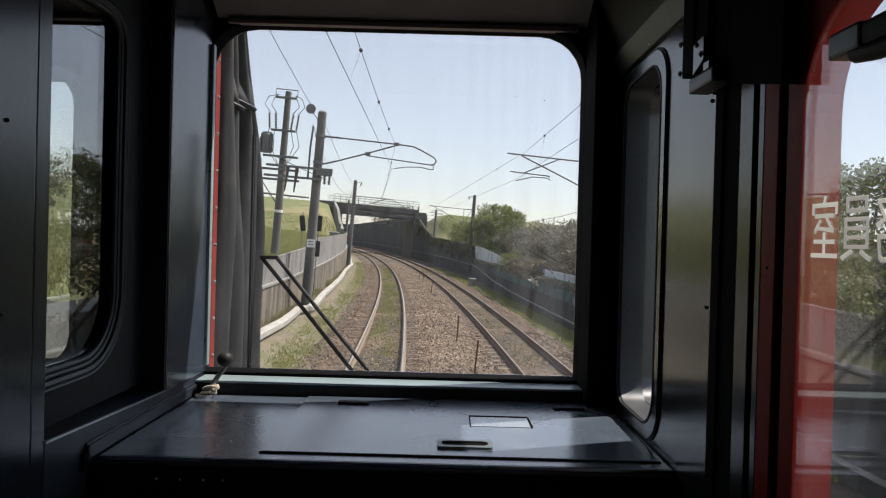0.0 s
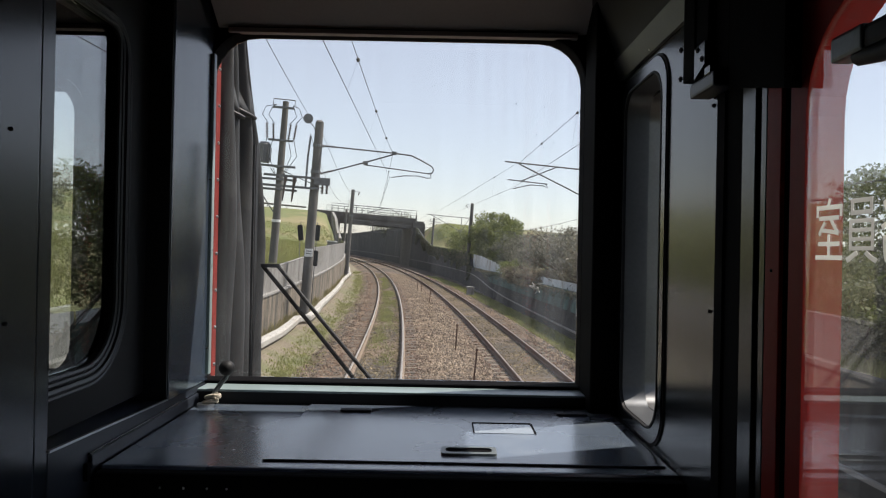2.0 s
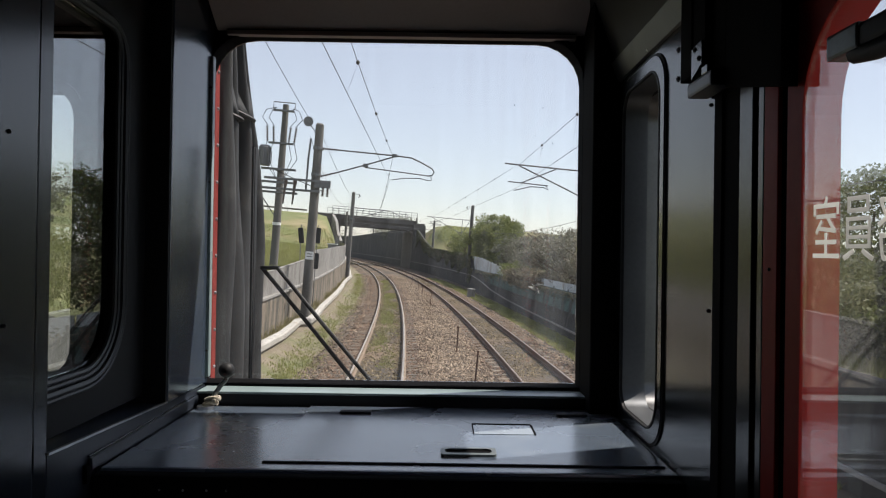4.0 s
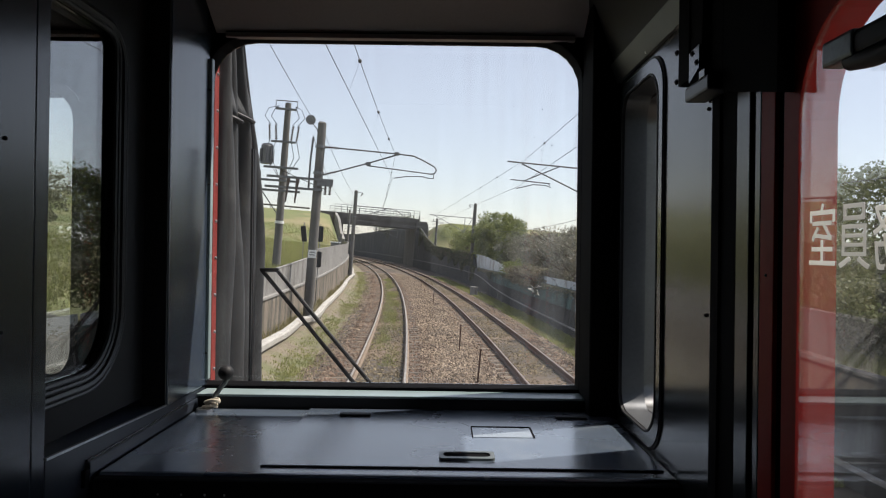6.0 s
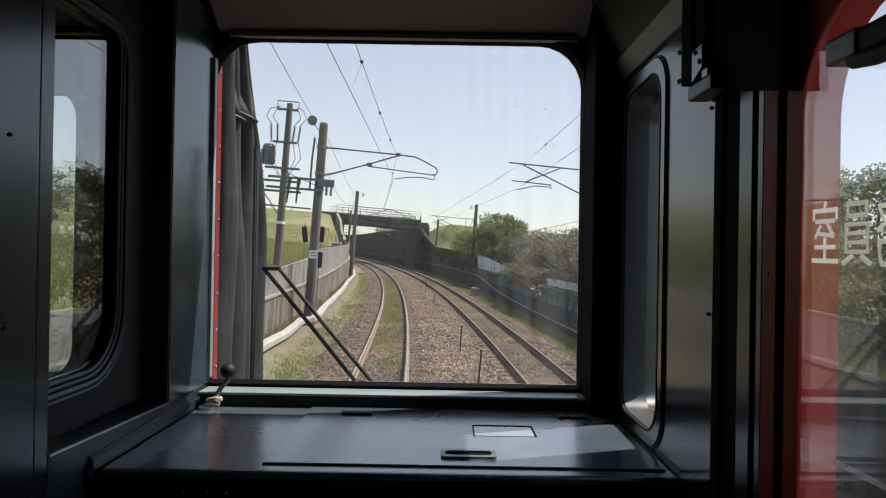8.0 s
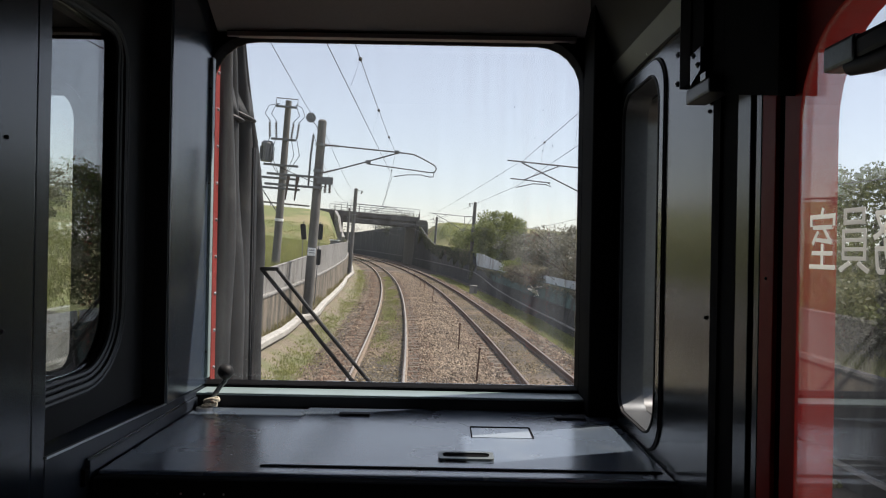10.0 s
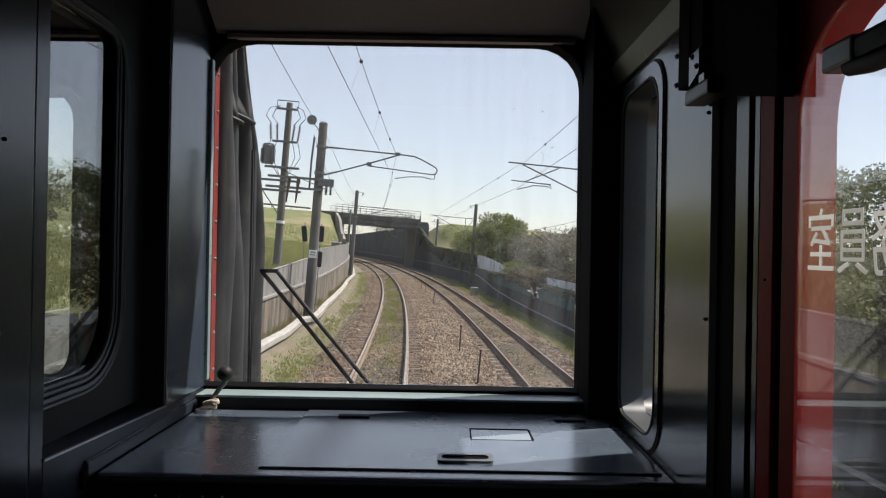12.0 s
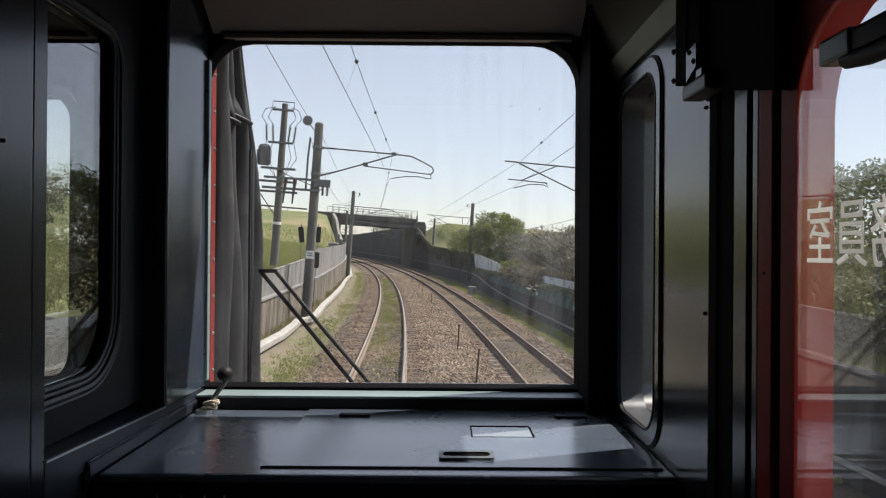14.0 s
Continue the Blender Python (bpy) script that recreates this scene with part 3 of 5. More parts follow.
fence = thing("panel_fence", "pale grey concrete panel fence standing on the retaining wall", "fence", kind="structure")
for s in steps(-36, 110, 2.0)[:-1]:
    top0, top1 = lerp_at(WALL_TOP, s), lerp_at(WALL_TOP, s + 2)
    b = bmesh.new()
    bottom = [b.verts.new(at(s + ds, o, lerp_at(COPING, s + ds) + 0.005)) for ds, o in ((0.03, -3.69), (1.97, -3.69), (1.97, -3.62), (0.03, -3.62))]
    top = [b.verts.new(at(s + ds, o, z)) for ds, o, z in ((0.03, -3.69, top0), (1.97, -3.69, top1), (1.97, -3.62, top1), (0.03, -3.62, top0))]
    b.faces.new(bottom[::-1])
    b.faces.new(top)
    for k in range(4):
        b.faces.new((bottom[k], bottom[(k + 1) % 4], top[(k + 1) % 4], top[k]))
    part("panel", b, "fence_concrete", fence)
    b = bmesh.new()
    tube([at(s, -3.655, lerp_at(COPING, s) - 0.03), at(s, -3.655, top0 + 0.01)], 0.042, 6, b)
    part("post", b, "fence_concrete", fence)
    box_rail = sweep([(-3.7, 0), (-3.61, 0), (-3.61, 0.03), (-3.7, 0.03)], [s + 0.0, s + 2.0], lambda q, o, z, t0=top0, t1=top1, a=s: at(q, o, (t0 if q == a else t1) + z))
    part("capping", box_rail, "fence_concrete", fence)


def trough_o(s):
    """The trough swings out round the mast foot."""
    return lerp_at([(-98, -2.95), (17.5, -2.97), (20, -2.87), (22.2, -2.91), (23.6, -2.97), (24.4, -2.68), (26.4, -2.69), (30, -2.84), (42, -2.96), (52, -3.1), (58, -3.0), (62, -2.86), (66, -2.98), (90, -3.1)], s)


TROUGH_STEPS = steps(-98, 16, 0.75)[:-1] + steps(16, 32, 0.4)[:-1] + steps(32, 90, 0.75)


def trough_profile(s):
    c = trough_o(s)
    return [(c - 0.09, -0.03), (c + 0.09, -0.03), (c + 0.115, 0.0), (c + 0.115, 0.13), (c + 0.08, 0.17), (c - 0.08, 0.175), (c - 0.115, 0.14)]


trough = tagged(obj("cable_trough", sweep(trough_profile, TROUGH_STEPS), "trough"),
                "pale raised concrete cable trough along the track", "cable trough", kind="structure")
part("plinth", sweep(lambda s: [(trough_o(s) - 0.13, -0.58), (trough_o(s) + 0.08, -0.58), (trough_o(s) + 0.05, -0.025), (trough_o(s) - 0.13, -0.025)],
                     TROUGH_STEPS), "concrete", trough, "dark low concrete plinth")


# ---------------------------------------------------------------- right side: kerb, dark wall, screens
RIGHT_PIPE = [(-60, 0.05), (27, 0.07), (34, 0.11), (43, 0.18), (50, 0.37), (56.5, 0.78), (61, 0.97), (200, 1.0)]
RIGHT_TOP = [(-60, 1.35), (27, 1.4), (52, 1.4), (61, 1.42), (63.6, 1.45), (64.4, 2.65), (78, 2.88), (95, 3.2), (104, 4.4), (112.5, 6.1), (138, 6.5), (168, 6.2), (195, 5.6)]
wall_right = tagged(obj("dark_wall", sweep(lambda s: [(lerp_at(WALL_O, s) + o, z) for o, z in ((0, -0.62), (0.45, -0.62), (0.45, lerp_at(RIGHT_TOP, s)), (0.17, lerp_at(RIGHT_TOP, s)), (0.01, lerp_at(RIGHT_PIPE, s)))],
                                           steps(-108, 290, 1.5)), "darkwall"),
                    "dark stained retaining wall in shade beside the far track", "wall", kind="structure")
part("ledge", sweep(lambda s: [(lerp_at(WALL_O, s) + o, lerp_at(RIGHT_PIPE, s) + z) for o, z in ((-0.06, -0.03), (0.02, -0.03), (0.02, 0.03), (-0.05, 0.03))],
                    steps(-108, 290, 1.5)), "fence_concrete", wall_right, "pale projecting ledge")
screen = thing("screen_fence", "dark green screen fence above the wall", "fence", kind="structure")
for s in steps(13, 52, 2.6)[:-1]:
    b = sweep(lambda q: [(lerp_at(WALL_O, q) + o, z) for o, z in ((0.0, 0.76), (0.03, 0.76), (0.1, 1.56), (0.07, 1.56))], [s + 0.03, s + 1.3, s + 2.57])
    part("screen_panel", b, "net", screen)
    part("post", tube([at(s, lerp_at(WALL_O, s) + 0.12, 0.7), at(s, lerp_at(WALL_O, s) + 0.16, 1.63)], 0.035, 6), "galv", screen)

white_fence = thing("corrugated_fence", "pale corrugated metal fence behind the wall", "fence", kind="structure")
for s in steps(12, 65, 1.9)[:-1]:
    z0 = ground_height(s + 1, lerp_at(WALL_O, s) + 0.6) - 0.2
    top = lerp_at([(12, 1.78), (32, 1.8), (42, 1.9), (48, 2.05), (53.5, 2.32), (60, 2.58), (66, 2.68)], s) + 0.03 * math.sin(s * 3.1)
    b = bmesh.new()
    prev = None
    for i in range(19):
        q = s + i * 0.1
        o = lerp_at(WALL_O, q) + 0.5 + (0.03 if i % 2 else -0.03)
        pair = [b.verts.new(at(q, o, z0 - 0.1)), b.verts.new(at(q, o, top))]
        back = [b.verts.new(at(q, o + 0.012, z0 - 0.1)), b.verts.new(at(q, o + 0.012, top))]
        if prev:
            b.faces.new((prev[0][0], pair[0], pair[1], prev[0][1]))
            b.faces.new((prev[1][0], back[0], back[1], prev[1][1]))
            b.faces.new((prev[0][1], pair[1], back[1], prev[1][1]))
        prev = (pair, back)
    part("panel", b, "sheet", white_fence)


# ---------------------------------------------------------------- masts and overhead line
POLE_LEFT = [(-159, -3.2), (-122, -3.2), (-85, -3.2), (-48, -3.2), (-11.5, -3.2), (25.2, -2.93), (62, -3.17), (99, -3.4), (135, -3.4), (172, -3.4)]
POLE_RIGHT = [(-158, 7.6), (-122, 7.6), (-86, 7.6), (-49, 7.6), (-12, 7.9), (24.5, 8.38), (65, 7.82), (101, 9.2), (137, 9.8), (173, 10.0)]
CONTACT, CARRIER = 5.16, 6.0


def insulator(p, q, bm=None):
    """A ribbed rod from p to q."""
    bm = bm or bmesh.new()
    p, q = Vector(p), Vector(q)
    tube([p, q], 0.022, 8, bm)
    n = 6
    for i in range(n):
        c = p.lerp(q, (i + 0.5) / n)
        d = (q - p).normalized() * 0.012
        tube([c - d, c, c + d], 0.055, 10, bm)
    return bm


def mast(s, o, side, height, base_z, label, foot=False):
    """A concrete mast with its hinged bracket; side +1 reaches to the right."""
    t = thing("catenary_mast", label, "mast", placed(s, o, base_z) , "masts of the overhead line")
    h = height - base_z
    part("pole", tube([(0, 0, -0.4), (0, 0, h * 0.5), (0, 0, h)], 0.185, 14, r1=0.15), "pole", t, smooth=True)
    part("cap", tube([(0, 0, h), (0, 0, h + 0.03), (0, 0, h + 0.06)], 0.155, 14, r1=0.09), "pole", t, smooth=True)
    z = -base_z

    def u(a):
        return a * side
    for zz in (5.13, 6.06):
        part("band", tube([(0, 0, z + zz - 0.05), (0, 0, z + zz + 0.05)], 0.185, 14), "galv", t)
    if side > 0:
        br = part("bracket", tube([(0.62, 0, z + 6.06), (2.69, 0, z + 6.03), (3.3, 0, z + 6.0), (3.62, 0, z + 5.88), (4.06, 0, z + 5.68), (4.14, 0, z + 5.56), (4.08, 0, z + 5.44), (3.95, 0, z + 5.41)], 0.027, 8),
                  "galv", t, "galvanised tube bracket", smooth=True)
        part("strut", tube([(0.6, 0, z + 5.22), (1.72, 0, z + 5.62), (2.69, 0, z + 5.99)], 0.026, 8), "galv", br)
        part("strut_clamp", box(1.62, 1.8, -0.04, 0.04, z + 5.54, z + 5.66, 0.01), "galv", br)
        part("carrier_clamp", box(2.62, 2.78, -0.04, 0.04, z + 5.97, z + 6.09, 0.01), "galv", br)
        part("registration_tube", tube([(1.66, 0, z + 5.53), (2.8, 0, z + 5.47), (3.95, 0, z + 5.41)], 0.021, 8), "galv", br)
        part("registration_arm", tube([(4.04, 0, z + 5.4), (4.07, 0, z + 5.27), (3.92, 0, z + 5.25), (3.62, 0, z + 5.3), (3.1, 0, z + 5.26), (2.66, 0, z + 5.16)], 0.017, 8), "galv", br)
    else:
        k = (o - 3.63) / 4.75

        def v(a, zz):
            return (-a * k, 0, z + zz)
        br = part("bracket", tube([v(0.62, 5.95), v(2.4, 5.96), v(4.75, 6.0)], 0.027, 8), "galv", t, "galvanised tube bracket", smooth=True)
        part("post", tube([v(1.0, 5.95), v(1.0, 4.66)], 0.03, 8), "galv", br)
        part("brace", tube([v(0.2, 5.88), v(1.0, 4.66)], 0.026, 8), "galv", br)
        part("strut", tube([v(1.0, 4.64), v(2.6, 5.3), v(4.25, 5.96)], 0.026, 8), "galv", br)
        part("cross_strut", tube([v(4.15, 5.36), v(2.95, 5.94)], 0.02, 8), "galv", br)
        part("registration_tube", tube([v(3.2, 5.34), v(4.6, 5.38)], 0.021, 8), "galv", br)
        part("registration_arm", tube([v(3.25, 5.33), v(3.16, 5.2), v(3.34, 5.27), v(3.8, 5.26), v(4.38, 5.08)], 0.017, 8), "galv", br)
    if s >= 40:
        hook = part("top_arm", tube([(0, 0, h - 0.12), (u(0.55), 0, h - 0.1), (u(0.62), 0, h - 0.3)], 0.02, 6), "galv", t)
        part("insulator", insulator((u(0.55), 0, h - 0.12), (u(0.45), 0, h - 0.4)), "insulator", hook)
    part("insulator", insulator((u(0.16), 0, z + 6.06 - (0.1 if side < 0 else 0)), (u(0.64), 0, z + 6.06 - (0.1 if side < 0 else 0))), "insulator", br, "brown ribbed insulator")
    if side > 0:
        part("insulator", insulator((0.16, 0, z + 5.08), (0.62, 0, z + 5.23)), "insulator", br, "brown ribbed insulator")
    return t, z


for s, o in POLE_LEFT:
    mast(s, o, 1, 6.88 if s < 40 else 7.35, -0.5, "grey concrete mast with a bracket over the near track")
for s, o in POLE_RIGHT:
    mast(s, o, -1, 7.3, 0.6, "grey concrete mast with a bracket over the far track")

# crossarms, mirror and drop insulators on the mast beside the transformer pole
arm = thing("crossarm", "steel crossarm with hanging insulators on the mast", "crossarm", placed(25.2, -2.93, 0))
for z, a, b in ((4.88, -1.75, 0.55), (4.52, -1.8, 0.2)):
    part("beam", box(a, b, -0.24, -0.17, z - 0.04, z + 0.04, 0.006), "galv", arm)
part("end_box", box(0.0, 0.55, -0.26, -0.15, 4.66, 4.86, 0.008), "galv", arm)
for x in (-1.0, -0.68):
    part("insulator", tube([(x, -0.2, 4.84), (x - 0.02, -0.2, 4.5), (x - 0.05, -0.2, 4.0)], 0.07, 8, r1=0.025), "insulator", arm, "dark hanging insulator")
for x, z0 in ((0.3, 4.66), (0.46, 4.66)):
    part("insulator", insulator((x, -0.2, z0), (x, -0.2, z0 - 0.3)), "insulator", arm)
lamp = thing("round_mirror", "small round disc on an arm at the mast top", "mirror", placed(25.2, -3.0, 6.62))
part("disc", tube([(-0.32, -0.12, 0.32), (-0.32, -0.16, 0.33), (-0.32, -0.18, 0.33)], 0.17, 18), "galv", lamp)
part("arm", tube([(-0.32, -0.1, 0.3), (-0.1, -0.05, 0.05), (0, -0.1, -0.2)], 0.018, 6), "galv", lamp)
part("conduit", tube([(-0.2, -0.05, -0.25), (-0.24, -0.05, -1.0), (-0.24, -0.05, -2.1)], 0.035, 8), "galv", lamp)


def transformer_pole():
    t = thing("transformer_pole", "utility pole with transformer, drop cables and insulators", "utility pole", placed(26.4, -4.37, 1.32))
    part("pole", tube([(0, 0, -0.4), (0, 0, 3), (0, 0, 6.4)], 0.16, 12, r1=0.11), "pole", t, smooth=True)
    for z, w in ((6.15, 0.42), (4.95, 0.5), (4.0, 0.7), (3.52, 0.8), (3.15, 0.85)):
        part("crossarm", box(-w, w * 0.8, -0.17, -0.1, z - 0.04, z + 0.04, 0.006), "galv", t)
    cage = tube([(-0.42, -0.14, 6.2), (-0.42, -0.14, 6.45), (0.36, -0.14, 6.45), (0.36, -0.14, 6.2)], 0.02, 6)
    part("top_frame", cage, "galv", t)
    can = part("transformer", tube([(-0.62, -0.1, 4.1), (-0.62, -0.1, 4.75)], 0.22, 16), "galv", t, "grey oil-filled transformer can", smooth=True)
    for k in range(8):
        a = k * math.pi / 4
        part("fin", box(-0.62 + 0.25 * math.cos(a) - 0.012, -0.62 + 0.25 * math.cos(a) + 0.012, -0.1 + 0.25 * math.sin(a) - 0.03, -0.1 + 0.25 * math.sin(a) + 0.03, 4.15, 4.65), "galv", can)
    part("lid", tube([(-0.62, -0.1, 4.75), (-0.62, -0.1, 4.8), (-0.62, -0.1, 4.84)], 0.23, 16, r1=0.16), "galv", can)
    for x in (-0.55, -0.32, 0.22, 0.42):
        part("insulator", insulator((x, -0.14, 5.0), (x + 0.05 * (1 if x > 0 else -1), -0.14, 5.55)), "insulator", t)
        s = 1 if x > 0 else -1
        part("drop_cable", tube([(x, -0.14, 5.55), (x + 0.24 * s, -0.14, 5.85), (x + 0.12 * s, -0.14, 6.15), (0.3 * s, -0.14, 6.25)], 0.012, 5), "wire", t)
        part("drop_cable", tube([(x, -0.14, 5.0), (x + 0.15 * s, -0.14, 4.4), (0.1 * s, -0.14, 3.6)], 0.012, 5), "wire", t)
    part("brace", tube([(-0.85, -0.12, 3.3), (-0.1, -0.1, 2.3)], 0.022, 6), "galv", t)
    part("plate", tube([(0, 0, 1.95), (0, 0, 2.05)], 0.158, 12), "white", t, "pale number band")


transformer_pole()

# marker boards by the fence
sign = thing("marker_board", "three dark marker boards on thin stakes by the fence", "sign", placed(31.0, -3.36, -0.5))
part("stake", tube([(0, 0, 0), (0, 0, 4.0)], 0.02, 6), "galv", sign)
part("stake", tube([(-0.66, 0, 1.7), (-0.72, 0, 4.0)], 0.02, 6), "galv", sign)
for x, z, lean in ((0.02, 3.55, 0), (0.02, 2.45, 0), (-0.7, 3.5, -9)):
    b = box(-0.11, 0.11, -0.045, -0.025, -0.34, 0.34, 0.05)
    bmesh.ops.rotate(b, verts=b.verts[:], matrix=Matrix.Rotation(radians(lean), 3, "Y"))
    bmesh.ops.translate(b, verts=b.verts[:], vec=(x, 0, z))
    part("board", b, "black", sign)
plate = thing("number_plate", "small white plate banded to the mast", "sign", placed(25.2, -2.93, 2.27))
part("face", box(-0.13, 0.15, -0.2, -0.185, -0.14, 0.14, 0.004), "white", plate)
for z in (-0.05, 0.04):
    part("bar", box(-0.08, 0.1, -0.204, -0.2, z, z + 0.03), "galv", plate)
cab_box = thing("relay_cabinet", "pale blue metal relay cabinet beside the fence", "cabinet", placed(50.0, -4.05, 1.6))
part("body", box(-0.3, 0.3, -0.25, 0.25, 0, 1.13, 0.02), "fence_concrete", cab_box)
part("roof", box(-0.36, 0.36, -0.31, 0.31, 1.13, 1.2, 0.015), "white", cab_box)


def wire(name, pts, r, label, mat="wire"):
    return tagged(obj(name, tube(pts, r, 5), mat), label, "wire", "overhead wires")


def overhead(c, poles, swap):
    """Carrier and contact wire of one track with droppers, stepped from mast to mast; the contact wire zigzags."""
    for i, (s0, s1) in enumerate(zip([p[0] for p in poles], [p[0] for p in poles][1:])):
        k0, k1 = ((-0.6, -0.33) if i % 2 == 0 else (-0.33, -0.92))
        h0, h1 = ((-0.32, -0.28) if i % 2 == 0 else (-0.28, -0.88))
        if swap:
            k0, k1, h0, h1 = 0.27, 0.27, 0.3, 0.35
        sag = 0.04 if swap else 0.36
        ends = [at(s, c + k, z) for s, k, z in ((s0, k0, CONTACT), (s1, k1, CONTACT), (s0, h0, CARRIER), (s1, h1, CARRIER))]

        def low(f):
            return ends[0].lerp(ends[1], f)

        def high(f):
            return ends[2].lerp(ends[3], f) - Vector((0, 0, sag * (1 - (2 * f - 1) ** 2)))
        n = 12
        w = thing("overhead_line", "contact wire hung by droppers from a carrier wire", "wire", group="overhead wires")
        part("carrier_wire", tube([high(k / n) for k in range(n + 1)], 0.0058, 5), "wire", w)
        part("contact_wire", tube([low(k / n) for k in range(n + 1)], 0.0058, 5), "wire", w)
        for k in range(1, 8):
            f = k / 8
            part("dropper", tube([low(f), high(f)], 0.002, 4), "wire", w)
            part("clamp", ball(high(f), 0.036, u=6, v=4), "wire", w)


overhead(0.0, POLE_LEFT, 0)
overhead(SECOND, POLE_RIGHT, 1)


def feeder(poles, do, z, sag, label):
    for (s0, o0), (s1, o1) in zip(poles, poles[1:]):
        n = 12
        wire("feeder_wire", [at(s0, o0 + do, z).lerp(at(s1, o1 + do, z), k / n) - Vector((0, 0, sag * (1 - (2 * k / n - 1) ** 2))) for k in range(n + 1)], 0.010, label)


feeder(POLE_LEFT[5:], -0.1, 6.95, 0.25, "dark feeder wire sagging from mast to mast")
feeder(POLE_LEFT[5:], -0.3, 6.45, 1.0, "dark cable sagging from mast to mast")
feeder(POLE_RIGHT, 0.2, 5.1, 0.7, "dark feeder wire sagging along the far masts")
wire("span_wire", [at(-11.5, -0.9, 7.3).lerp(at(25.2, -3.2, 6.9), k / 8) - Vector((0, 0, 0.35 * (1 - (k / 4 - 1) ** 2))) for k in range(9)], 0.008, "thin wire running in to the mast top")
wire("span_wire", [at(26.4, -4.6, 5.3), at(25.8, -3.7, 4.95), at(25.2, -2.6, 4.55)], 0.014, "slack cable from pole to mast")


# ---------------------------------------------------------------- road bridge
def bridge():
    t = thing("road_bridge", "grey concrete road bridge crossing over both tracks", "bridge", placed(BRIDGE_S, 0, 0, 4))
    x0, x1 = -4.3, 8.7
    part("deck", box(x0 - 3, x1 + 1.5, -3.6, 3.6, 7.0, 7.35, 0.03), "bridge", t)
    for y in (-3.3, -1.1, 1.1, 3.3):
        part("girder", box(x0 - 0.5, x1 + 0.1, y - 0.2, y + 0.2, 6.05, 7.0, 0.02), "bridge", t)
    for y in (-3.62, 3.62):
        part("parapet", box(x0 - 4.0, x1 + 0.2, y - 0.12, y + 0.12, 6.95, 7.75, 0.02), "bridge", t)
        rail = part("railing", box(x0 - 1.0, x1 + 0.1, y - 0.03, y + 0.03, 9.0, 9.06), "galv", t, "thin steel railing")
        for z in (8.2, 8.6):
            part("mid_rail", box(x0 - 1.0, x1 + 0.1, y - 0.02, y + 0.02, z, z + 0.04), "galv", rail)
        for k in range(15):
            x = x0 - 1.0 + k * (x1 - x0 + 1.1) / 14
            part("baluster", box(x - 0.03, x + 0.03, y - 0.03, y + 0.03, 7.7, 9.02), "galv", rail)
    part("abutment", box(x0 - 1.6, x0 + 0.5, -4.0, 4.0, -0.6, 7.05, 0.03), "bridge", t)
    part("abutment", box(x1 - 0.5, x1 + 1.6, -4.0, 4.0, -0.6, 7.05, 0.03), "bridge", t)
    part("bearing_frame", box(x1 - 0.1, x1 + 0.15, -3.9, -3.75, 5.9, 8.3, 0.02), "fence_concrete", t, "pale end post of the parapet")
    b = bmesh.new()
    loop = [(-4.0, -0.6), (-4.0, 7.6), (-6.5, 7.0), (-9.0, 6.4), (-12.0, 4.6), (-16.0, 3.4), (-16.0, -0.6)]
    slab(loop, x0 - 1.0, x0 - 0.6, lambda u, v, w: (w, u, v), b)
    part("wing_wall", b, "fence_concrete", t)
    return t


bridge()

# guard rail along the road on the embankment
rail = thing("guard_rail", "low steel guard rail along the embankment road", "guard rail", kind="structure")
spots = [at(BRIDGE_S - 3.4, o, ground_height(BRIDGE_S - 3.4, o)) for o in steps(-70, -9, 3.0)]
for p, q in zip(spots, spots[1:]):
    part("post", box(p.x - 0.05, p.x + 0.05, p.y - 0.05, p.y + 0.05, p.z - 0.3, p.z + 0.75, 0.01), "galv", rail)
    part("beam", tube([p + Vector((0, -0.06, 0.62)), q + Vector((0, -0.06, 0.62))], 0.14, 6), "pole", rail)
cable_box = thing("cable_box", "small grey concrete cable box at the foot of the wall", "cable box", placed(50.0, 5.95, -0.3))
part("body", box(-0.24, 0.24, -0.3, 0.3, 0, 0.58, 0.03), "fence_concrete", cable_box)
part("lid", box(-0.27, 0.27, -0.33, 0.33, 0.58, 0.66, 0.02), "fence_concrete", cable_box)

# stepped mesh fence running up the bank beside the abutment
stair_fence = thing("bank_fence", "stepped wire mesh fence climbing the grassy bank", "fence", kind="structure")
for i in range(8):
    s, o = 76 + i * 4.0, -4.4 - 0.1 * i
    z0 = ground_height(s, o)
    part("post", tube([at(s, o, z0 - 0.2), at(s, o, z0 + 1.5)], 0.04, 6), "galv", stair_fence)
    if i < 7:
        z1 = max(z0, ground_height(s + 4, o - 0.3)) - 0.1
        b = bmesh.new()
        for k in range(5):
            tube([at(s, o, z1 + 0.25 + k * 0.28), at(s + 4, o - 0.3, z1 + 0.25 + k * 0.28)], 0.012, 4, b)
        for k in range(9):
            tube([at(s + k * 0.5, o - 0.0375 * k, z1 + 0.2), at(s + k * 0.5, o - 0.0375 * k, z1 + 1.4)], 0.012, 4, b)
        part("mesh_panel", b, "galv", stair_fence)


